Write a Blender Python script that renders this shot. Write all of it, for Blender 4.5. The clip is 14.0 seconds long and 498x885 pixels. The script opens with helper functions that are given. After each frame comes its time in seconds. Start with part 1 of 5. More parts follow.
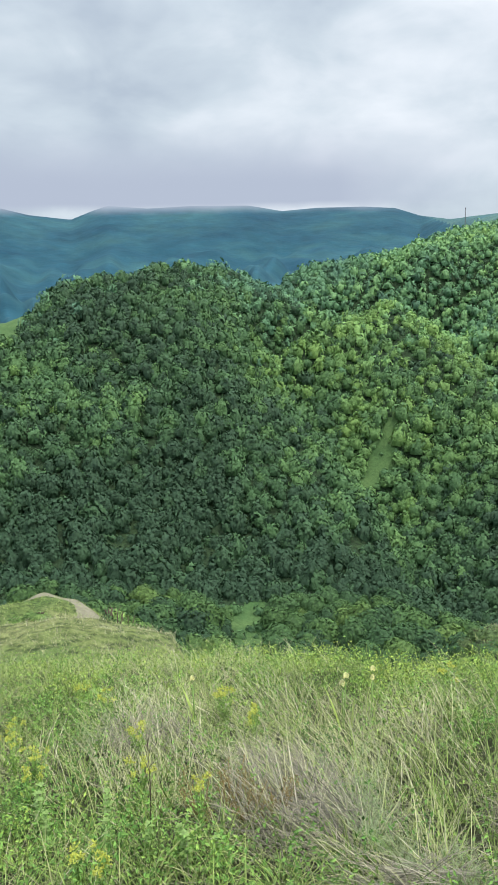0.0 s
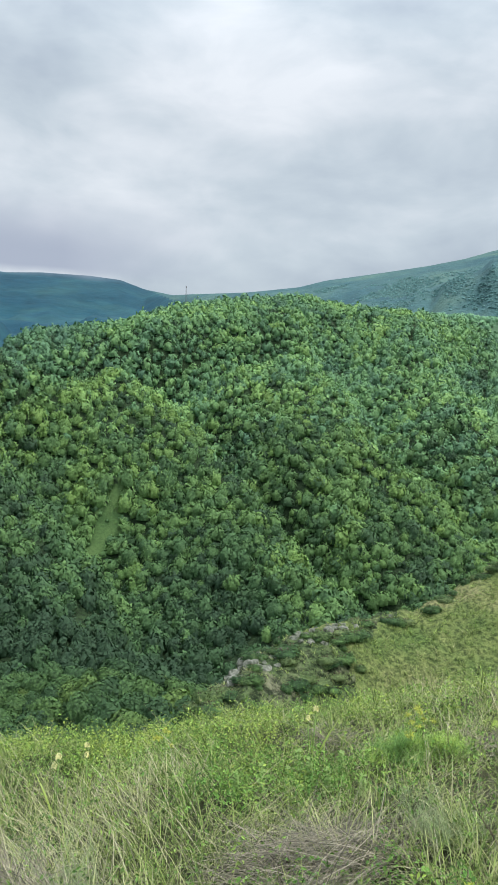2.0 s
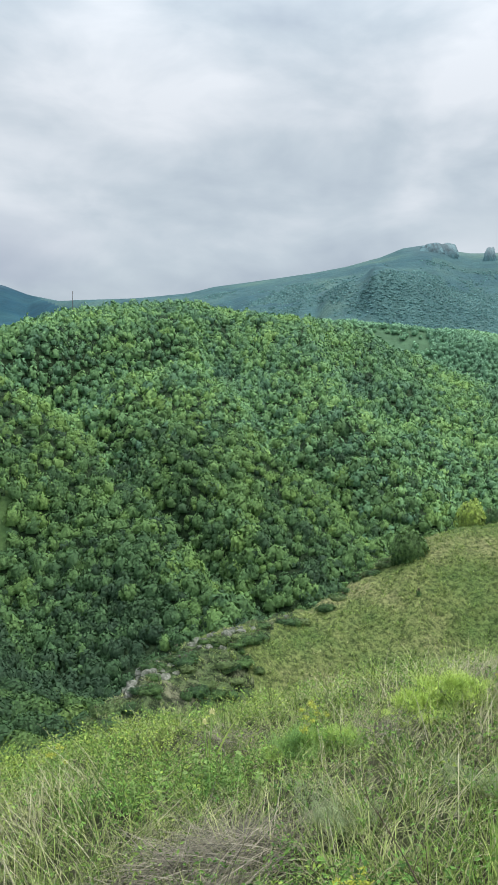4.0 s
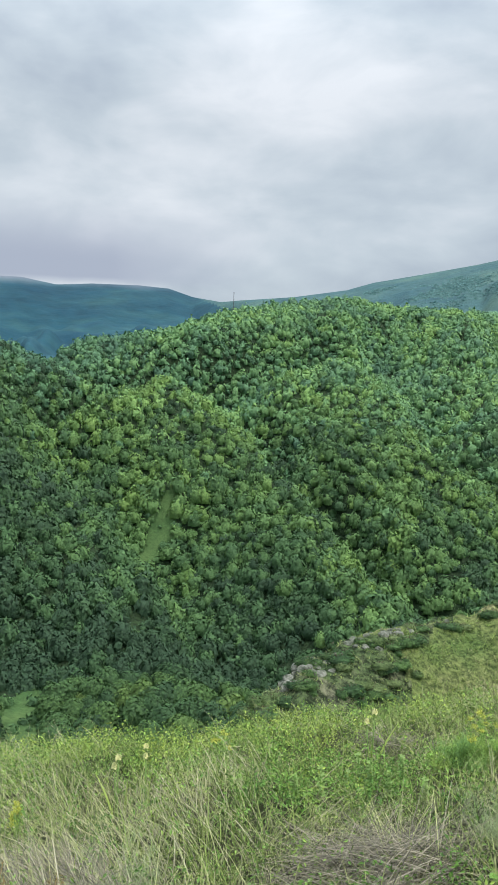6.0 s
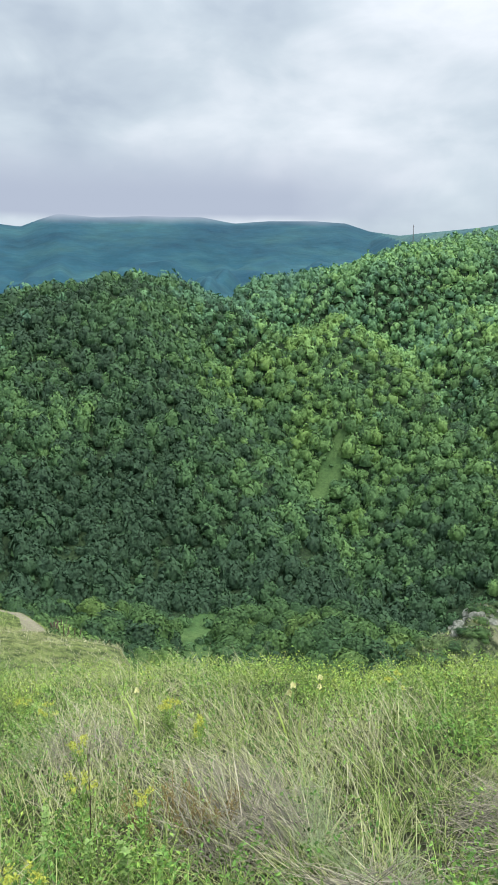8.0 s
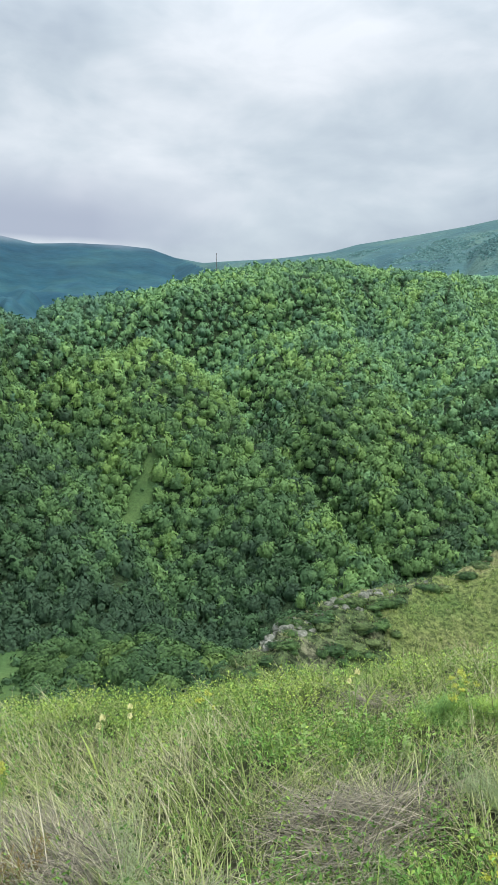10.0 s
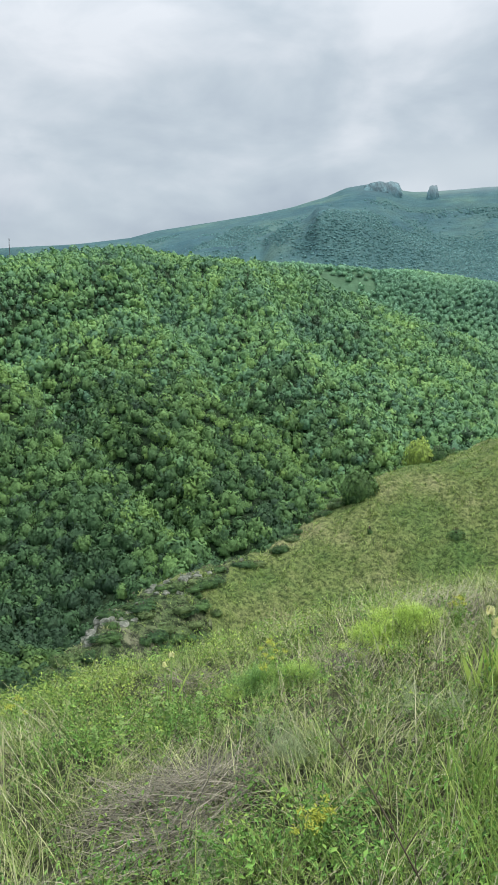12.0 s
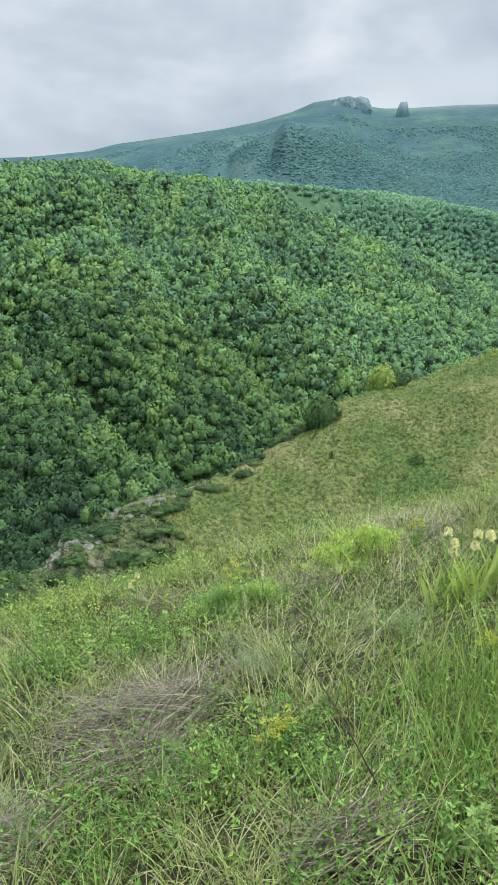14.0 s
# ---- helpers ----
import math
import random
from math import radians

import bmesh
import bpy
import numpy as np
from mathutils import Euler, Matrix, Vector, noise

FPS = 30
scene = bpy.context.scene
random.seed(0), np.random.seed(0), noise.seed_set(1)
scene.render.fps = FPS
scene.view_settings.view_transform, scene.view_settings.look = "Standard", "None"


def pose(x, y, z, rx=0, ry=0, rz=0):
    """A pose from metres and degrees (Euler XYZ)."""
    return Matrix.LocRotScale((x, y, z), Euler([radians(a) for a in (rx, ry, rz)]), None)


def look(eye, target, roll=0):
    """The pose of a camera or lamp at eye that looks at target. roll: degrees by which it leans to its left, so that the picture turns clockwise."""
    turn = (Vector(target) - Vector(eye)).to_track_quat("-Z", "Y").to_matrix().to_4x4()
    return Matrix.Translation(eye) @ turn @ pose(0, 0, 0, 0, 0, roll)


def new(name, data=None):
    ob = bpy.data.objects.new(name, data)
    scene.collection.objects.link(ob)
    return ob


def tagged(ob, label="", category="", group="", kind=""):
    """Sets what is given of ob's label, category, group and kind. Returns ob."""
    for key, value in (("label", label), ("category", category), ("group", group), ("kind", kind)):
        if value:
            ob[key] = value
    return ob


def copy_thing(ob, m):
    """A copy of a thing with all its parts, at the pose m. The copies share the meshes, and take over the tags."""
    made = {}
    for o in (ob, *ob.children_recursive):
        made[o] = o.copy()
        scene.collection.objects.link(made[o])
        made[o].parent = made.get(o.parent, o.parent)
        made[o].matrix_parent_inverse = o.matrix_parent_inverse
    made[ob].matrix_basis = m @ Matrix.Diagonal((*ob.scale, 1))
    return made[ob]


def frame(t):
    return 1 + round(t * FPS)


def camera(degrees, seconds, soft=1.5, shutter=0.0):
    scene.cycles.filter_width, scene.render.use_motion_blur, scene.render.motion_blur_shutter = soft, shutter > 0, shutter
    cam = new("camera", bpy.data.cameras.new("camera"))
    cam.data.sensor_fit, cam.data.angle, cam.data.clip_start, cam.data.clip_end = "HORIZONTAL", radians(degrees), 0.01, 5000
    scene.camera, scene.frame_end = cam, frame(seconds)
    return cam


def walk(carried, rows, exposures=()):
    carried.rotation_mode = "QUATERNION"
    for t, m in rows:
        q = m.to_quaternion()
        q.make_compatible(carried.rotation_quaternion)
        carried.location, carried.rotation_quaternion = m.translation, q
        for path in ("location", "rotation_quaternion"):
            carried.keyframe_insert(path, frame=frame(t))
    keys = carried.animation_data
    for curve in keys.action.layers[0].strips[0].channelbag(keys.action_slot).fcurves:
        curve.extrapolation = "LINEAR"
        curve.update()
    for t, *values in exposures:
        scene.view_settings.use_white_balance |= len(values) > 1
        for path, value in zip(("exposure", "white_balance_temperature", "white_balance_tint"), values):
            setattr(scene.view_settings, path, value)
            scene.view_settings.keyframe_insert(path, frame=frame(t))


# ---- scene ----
cam = camera(37.63, 14.0, soft=1.1)
EYE = 1.6  # eye height over the meadow underfoot
# seconds, place (from the spot underfoot, at eye height) and Euler angles in degrees
PATH = [
    (0.00, -0.060, -0.038, 0.022, 79.427, 1.346, 26.742),
    (0.50, -0.054, -0.006, 0.022, 80.259, 1.220, 22.479),
    (1.00, -0.027, 0.004, 0.014, 82.752, 0.060, 14.727),
    (1.50, -0.010, -0.017, 0.023, 84.621, -0.683, 11.005),
    (2.00, 0.014, -0.025, 0.022, 84.652, -1.452, 5.717),
    (2.50, 0.029, -0.028, 0.025, 83.916, -1.638, 1.327),
    (3.00, 0.034, -0.037, 0.029, 84.159, -0.898, 0.092),
    (3.20, 0.036, -0.035, 0.021, 84.148, -0.839, -1.119),
    (3.90, 0.041, -0.030, 0.009, 85.032, -0.656, -2.787),
    (4.60, 0.037, -0.027, 0.010, 86.593, -0.490, -1.291),
    (5.30, 0.021, -0.031, 0.009, 87.097, -0.409, 2.940),
    (5.50, 0.013, -0.035, 0.007, 86.882, -0.404, 4.888),
    (6.00, -0.006, -0.018, -0.004, 84.994, -0.149, 9.529),
    (6.50, -0.030, 0.014, -0.018, 83.539, 0.308, 15.293),
    (7.00, -0.045, 0.003, -0.016, 81.447, 0.871, 20.837),
    (7.20, -0.048, 0.003, -0.015, 80.689, 0.899, 21.803),
    (7.90, -0.060, 0.007, -0.012, 80.200, 0.364, 23.051),
    (8.60, -0.067, 0.016, -0.013, 81.495, -0.676, 21.360),
    (9.30, -0.059, 0.023, -0.015, 82.341, -1.131, 16.685),
    (9.50, -0.052, 0.024, -0.015, 82.297, -1.060, 14.478),
    (10.00, -0.026, 0.028, -0.016, 82.106, -0.474, 8.173),
    (10.50, -0.015, 0.035, -0.022, 81.890, -0.286, 2.707),
    (11.00, 0.016, 0.044, -0.026, 81.094, 0.612, -2.058),
    (11.50, 0.040, 0.042, -0.024, 81.256, 0.607, -6.596),
    (12.00, 0.043, 0.042, -0.028, 81.040, 0.871, -6.857),
    (12.50, 0.055, 0.046, -0.033, 79.892, 0.887, -9.164),
    (13.00, 0.062, 0.046, -0.035, 76.266, 1.109, -11.683),
    (13.50, 0.057, 0.043, -0.034, 75.378, 0.935, -12.233),
    (14.00, 0.037, 0.052, -0.035, 75.130, 0.024, -9.588),
]

# the clip's camera darkens its picture a little as it swings past the brighter sky
STOPS = [(0.0, 0.36), (0.5, 0.34), (1.0, 0.3), (1.5, 0.24), (2.0, 0.2), (3.0, 0.17), (5.5, 0.1), (6.0, 0.17), (6.5, 0.29), (7.0, 0.36), (9.5, 0.31), (10.5, 0.23), (11.5, 0.14), (12.0, 0.14), (12.5, 0.25), (14.0, 0.25)]
walk(cam, [(t, pose(x, y, z + EYE, rx, ry, rz)) for t, x, y, z, rx, ry, rz in PATH], STOPS)

# ---- light: a low overcast sky with thin bright patches, and the veiled sun ----
SUN_EL, SUN_AZ = radians(66), radians(85)  # azimuth from +y towards +x
world = bpy.data.worlds.new("overcast_sky")
scene.world = world
world.use_nodes = True
wn, wl = world.node_tree.nodes, world.node_tree.links
wn.clear()


def wnode(kind, **values):
    n = wn.new(kind)
    for k, v in values.items():
        n.inputs[k].default_value = v
    return n


w_out, w_bg = wn.new("ShaderNodeOutputWorld"), wn.new("ShaderNodeBackground")
sky = wn.new("ShaderNodeTexSky")
sky.sky_type, sky.sun_disc = "NISHITA", False
sky.sun_elevation, sky.sun_rotation = SUN_EL, SUN_AZ
sky.air_density, sky.dust_density = 1.0, 3.0
skydim = wn.new("ShaderNodeMix")
skydim.data_type, skydim.blend_type = "RGBA", "MULTIPLY"
skydim.inputs[0].default_value = 1.0
skydim.inputs[7].default_value = (0.10, 0.10, 0.10, 1)
wl.new(sky.outputs[0], skydim.inputs[6])
w_co = wn.new("ShaderNodeTexCoord")
w_map = wn.new("ShaderNodeMapping")
w_map.inputs["Scale"].default_value = (1.0, 1.0, 2.1)
wl.new(w_co.outputs["Generated"], w_map.inputs[0])
broad = wnode("ShaderNodeTexNoise", Scale=2.3, Detail=4.0, Roughness=0.5, Distortion=0.35)
fine = wnode("ShaderNodeTexNoise", Scale=6.0, Detail=5.0, Roughness=0.55, Distortion=0.3)
for n in (broad, fine):
    wl.new(w_map.outputs[0], n.inputs["Vector"])
addn = wn.new("ShaderNodeMath")
addn.operation = "MULTIPLY_ADD"
addn.inputs[1].default_value = 0.45
wl.new(fine.outputs[0], addn.inputs[0])
wl.new(broad.outputs[0], addn.inputs[2])
cloud = wn.new("ShaderNodeValToRGB")
cr = cloud.color_ramp
cr.elements[0].position, cr.elements[0].color = 0.50, (0.41, 0.485, 0.585, 1)
cr.elements[1].position, cr.elements[1].color = 0.90, (0.88, 0.93, 0.99, 1)
e = cr.elements.new(0.70)
e.color = (0.605, 0.69, 0.765, 1)
wl.new(addn.outputs[0], cloud.inputs[0])
# brighter towards the zenith, where the cloud thins
sep = wn.new("ShaderNodeSeparateXYZ")
wl.new(w_co.outputs["Generated"], sep.inputs[0])
lift = wn.new("ShaderNodeMapRange")
lift.interpolation_type = "SMOOTHSTEP"
lift.inputs[1].default_value, lift.inputs[2].default_value = 0.30, 1.0
lift.inputs[3].default_value, lift.inputs[4].default_value = 0.86, 2.7
wl.new(sep.outputs[2], lift.inputs[0])
lit = wn.new("ShaderNodeVectorMath")
lit.operation = "SCALE"
wl.new(cloud.outputs[0], lit.inputs[0])
wl.new(lift.outputs[0], lit.inputs[3])
mixs = wn.new("ShaderNodeMix")
mixs.data_type = "RGBA"
mixs.inputs[0].default_value = 0.9
wl.new(skydim.outputs[2], mixs.inputs[6])
wl.new(lit.outputs[0], mixs.inputs[7])
w_bg.inputs[1].default_value = 1.0
wl.new(mixs.outputs[2], w_bg.inputs[0])
wl.new(w_bg.outputs[0], w_out.inputs[0])

sun = new("sun", bpy.data.lights.new("sun", "SUN"))
sun.data.energy, sun.data.angle, sun.data.color = 2.9, radians(14), (1.0, 0.96, 0.88)
sun_from = Vector((math.sin(SUN_AZ) * math.cos(SUN_EL), math.cos(SUN_AZ) * math.cos(SUN_EL), math.sin(SUN_EL)))
sun.matrix_world = look(sun_from * 50, (0, 0, 0))

# ---- materials ----


def material(name, rough=0.9):
    m = bpy.data.materials.new(name)
    m.use_nodes = True
    nodes, links = m.node_tree.nodes, m.node_tree.links
    b = nodes["Principled BSDF"]
    b.inputs["Roughness"].default_value = rough
    b.inputs["Specular IOR Level"].default_value = 0.25
    return m, nodes, links, b


def noise_node(nodes, links, scale, detail=4.0, rough=0.55, coords="Object"):
    c = nodes.new("ShaderNodeTexCoord")
    n = nodes.new("ShaderNodeTexNoise")
    n.inputs["Scale"].default_value, n.inputs["Detail"].default_value, n.inputs["Roughness"].default_value = scale, detail, rough
    links.new(c.outputs[coords], n.inputs["Vector"])
    return n


def ramp(nodes, links, fac, stops):
    r = nodes.new("ShaderNodeValToRGB")
    el = r.color_ramp.elements
    el[0].position, el[0].color = stops[0][0], (*stops[0][1], 1)
    el[1].position, el[1].color = stops[-1][0], (*stops[-1][1], 1)
    for p, c in stops[1:-1]:
        el.new(p).color = (*c, 1)
    links.new(fac, r.inputs[0])
    return r


def blend(nodes, links, fac, a, b, mode="MIX"):
    m = nodes.new("ShaderNodeMix")
    m.data_type, m.blend_type = "RGBA", mode
    for sock, v in ((0, fac), (6, a), (7, b)):
        if isinstance(v, (int, float)):
            m.inputs[sock].default_value = v
        elif isinstance(v, tuple):
            m.inputs[sock].default_value = (*v, 1)
        else:
            links.new(v, m.inputs[sock])
    return m.outputs[2]


def ground_material(name, stops, scale, fine_scale, bump, stops2=None, wear=0.8):
    m, nodes, links, b = material(name)
    n1 = noise_node(nodes, links, scale, 6.0, 0.6)
    n2 = noise_node(nodes, links, fine_scale, 5.0, 0.7)
    c1 = ramp(nodes, links, n1.outputs[0], stops)
    c2 = ramp(nodes, links, n2.outputs[0], stops2 or [(0.3, (0.45, 0.45, 0.42)), (0.7, (1.0, 1.0, 1.0))])
    links.new(blend(nodes, links, wear, c1.outputs[0], c2.outputs[0], "MULTIPLY"), b.inputs["Base Color"])
    b.inputs["Specular IOR Level"].default_value = 0.15
    bp = nodes.new("ShaderNodeBump")
    bp.inputs["Strength"].default_value, bp.inputs["Distance"].default_value = 0.6, bump
    links.new(n2.outputs[0], bp.inputs["Height"])
    links.new(bp.outputs[0], b.inputs["Normal"])
    return m


def leaf_material(name, stops, through_light=0.25, rough=0.7, attr=True, clump=0.0, lo=0.62, hi=1.36, mottle=0.45):
    """Foliage: hue from the tint set for the plant, light passing through the leaves."""
    m, nodes, links, b = material(name, rough)
    if attr:
        src = nodes.new("ShaderNodeAttribute")
        src.attribute_name = "tint"
        fac = src.outputs["Fac"]
    else:
        src = nodes.new("ShaderNodeObjectInfo")
        fac = src.outputs["Random"]
    geo = nodes.new("ShaderNodeNewGeometry")
    col = ramp(nodes, links, fac, stops).outputs[0]
    var = ramp(nodes, links, geo.outputs["Random Per Island"], [(0.0, (lo, lo * 1.04, lo)), (1.0, (hi, hi * 0.98, hi * 0.95))]).outputs[0]
    col = blend(nodes, links, 1.0, col, var, "MULTIPLY")
    if clump:
        n1 = noise_node(nodes, links, clump, 5.0, 0.65)
        col = blend(nodes, links, 1.0, col, ramp(nodes, links, n1.outputs[0], [(0.36, (1 - mottle, 1 - 0.93 * mottle, 1 - 0.9 * mottle)), (0.5, (0.96, 0.97, 0.96)), (0.66, (1 + mottle, 1 + 0.9 * mottle, 1 + 0.6 * mottle))]).outputs[0], "MULTIPLY")
        bp = nodes.new("ShaderNodeBump")
        bp.inputs["Strength"].default_value, bp.inputs["Distance"].default_value = 0.6, 0.6 / clump
        links.new(n1.outputs[0], bp.inputs["Height"])
        links.new(bp.outputs[0], b.inputs["Normal"])
    links.new(col, b.inputs["Base Color"])
    b.inputs["Specular IOR Level"].default_value = 0.25
    tr = nodes.new("ShaderNodeBsdfTranslucent")
    links.new(col, tr.inputs[0])
    mx = nodes.new("ShaderNodeMixShader")
    mx.inputs[0].default_value = through_light
    links.new(b.outputs[0], mx.inputs[1])
    links.new(tr.outputs[0], mx.inputs[2])
    links.new(mx.outputs[0], nodes["Material Output"].inputs[0])
    return m


M_MEADOW = ground_material("meadow_soil", [(0.3, (0.03, 0.045, 0.016)), (0.5, (0.048, 0.055, 0.025)), (0.7, (0.075, 0.07, 0.04))], 0.8, 25.0, 0.05)
M_TURF = ground_material("meadow_turf", [(0.3, (0.036, 0.06, 0.02)), (0.5, (0.06, 0.082, 0.03)), (0.7, (0.088, 0.098, 0.048))], 0.8, 14.0, 0.08)
M_SPUR = ground_material("hill_grass", [(0.34, (0.072, 0.122, 0.036)), (0.5, (0.130, 0.160, 0.058)), (0.66, (0.205, 0.205, 0.102))], 0.16, 3.3, 0.4, [(0.38, (0.30, 0.36, 0.30)), (0.60, (1.3, 1.29, 1.2))], 1.0)
M_STONY = ground_material("stony_turf", [(0.36, (0.032, 0.062, 0.024)), (0.52, (0.075, 0.105, 0.045)), (0.70, (0.15, 0.15, 0.10))], 0.35, 2.2, 0.6, [(0.42, (0.18, 0.22, 0.19)), (0.60, (1.3, 1.3, 1.25))], 1.0)
# floor colour holds the shade under the trees, so gaps read dark
M_FLOOR = ground_material("shaded_forest_floor", [(0.3, (0.022, 0.042, 0.02)), (0.7, (0.035, 0.062, 0.026))], 0.05, 0.9, 1.2, [(0.35, (0.2, 0.22, 0.25)), (0.65, (1.3, 1.3, 1.2))])
M_GLADE = ground_material("glade_grass", [(0.3, (0.05, 0.108, 0.036)), (0.7, (0.105, 0.175, 0.06))], 0.1, 0.9, 0.4)
# five far ground materials with distance haze painted into their blue-shifted colours
M_FIELD = ground_material("hazy_pasture", [(0.3, (0.07, 0.15, 0.085)), (0.7, (0.125, 0.22, 0.12))], 0.006, 0.06, 2.0)
M_MOUNT = ground_material("hazy_mountain_grass", [(0.36, (0.040, 0.106, 0.128)), (0.5, (0.060, 0.136, 0.146)), (0.64, (0.092, 0.174, 0.154))], 0.007, 0.045, 8.0, None, 0.7)
M_WOODS = ground_material("hazy_mountain_floor", [(0.38, (0.050, 0.118, 0.122)), (0.62, (0.066, 0.140, 0.136))], 0.01, 0.07, 6.0, None, 0.5)
M_FAR = ground_material("hazy_far_mountain", [(0.34, (0.008, 0.050, 0.084)), (0.5, (0.015, 0.071, 0.104)), (0.66, (0.032, 0.103, 0.120))], 0.0028, 0.014, 7.0, None, 0.6)
M_FLOOR2 = ground_material("hazy_upland_floor", [(0.3, (0.05, 0.11, 0.075)), (0.7, (0.085, 0.165, 0.10))], 0.03, 0.3, 0.5)
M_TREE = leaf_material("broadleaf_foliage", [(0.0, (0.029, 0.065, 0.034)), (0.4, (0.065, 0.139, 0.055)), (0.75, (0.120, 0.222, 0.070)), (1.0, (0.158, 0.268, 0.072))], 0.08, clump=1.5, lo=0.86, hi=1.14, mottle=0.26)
M_BLADE = leaf_material("grass_blade", [(0.0, (0.115, 0.20, 0.045)), (0.35, (0.235, 0.32, 0.085)), (0.6, (0.315, 0.34, 0.155)), (0.8, (0.365, 0.35, 0.235)), (1.0, (0.46, 0.44, 0.325))], 0.18, 0.6, lo=0.36, hi=1.55)

# ---- the land: one sheet, heights along every bearing ----


def table(az, pairs):
    a, v = zip(*pairs)
    return np.interp(az, a, v)


def crest_el(az):
    return table(az, [(-60, -24), (-47, -24.6), (-40, -24.9), (-34, -25.1), (-28, -25.3), (-20, -25.7), (-15, -25.5), (-10, -25.0), (-5, -24.0), (0, -23.4), (5, -22.3), (9, -21.5), (16, -20.1), (23, -18.0), (31, -16.0), (45, -13)])


def hill_el(az):
    return table(az, [(-70, 0.5), (-48, 0.4), (-45, 0.5), (-42.8, 1.3), (-40.7, 2.7), (-37, 3.2), (-32.3, 4.0), (-29.3, 3.75), (-26.7, 3.0), (-24.8, 2.6), (-22.8, 3.5), (-19.9, 3.6), (-15.7, 4.3), (-11.6, 5.5), (-8.7, 6.0), (-5.9, 6.35), (-2, 6.6), (1, 5.9), (4.5, 5.5), (8, 5.2), (11, 4.5), (13.9, 3.1), (16, 2.3), (18.5, 1.2), (22.7, -0.3), (26, -2), (30.2, -3.7), (45, -6)])


def mount_el(az):
    return table(az, [(-80, 4), (-60, 6.5), (-50, 7.6), (-44.7, 7.23), (-42.8, 6.8), (-39.8, 6.5), (-38.5, 7.0), (-37.1, 7.45), (-34.2, 7.25), (-30.9, 7.4), (-26.6, 7.35), (-24.1, 6.9), (-21.5, 7.05), (-18, 7.0), (-15.7, 6.8), (-13.9, 6.2), (-11.7, 5.85), (-6, 6.3), (-2, 6.85), (0, 7.35), (4, 7.9), (7.7, 8.4), (10.2, 8.85), (12.6, 9.5), (14.3, 10.2), (15.9, 10.45), (17.3, 10.35), (18.3, 10.0), (19.2, 9.85), (20.5, 9.82), (22.4, 9.85), (24.4, 9.9), (27.8, 9.8), (32, 9.5), (50, 8)])


def spur_el(az):
    return table(az, [(-12, -27), (-9, -24.2), (-6.4, -22.9), (-5.4, -21.7), (-2.2, -20.4), (1, -19.5), (4.8, -18.4), (8, -17.4), (10.4, -15.8), (14.1, -13.2), (16.8, -11.5), (20.3, -10.5), (22.9, -9.2), (27.1, -7.9), (31, -7.2), (45, -6)])


def meadow_slope(az):
    a = np.radians(az)
    return 0.19 * np.cos(a) - 0.20 * np.sin(a)


def up_to(r, el, less=0.0):
    return EYE + r * np.tan(np.radians(el)) - less


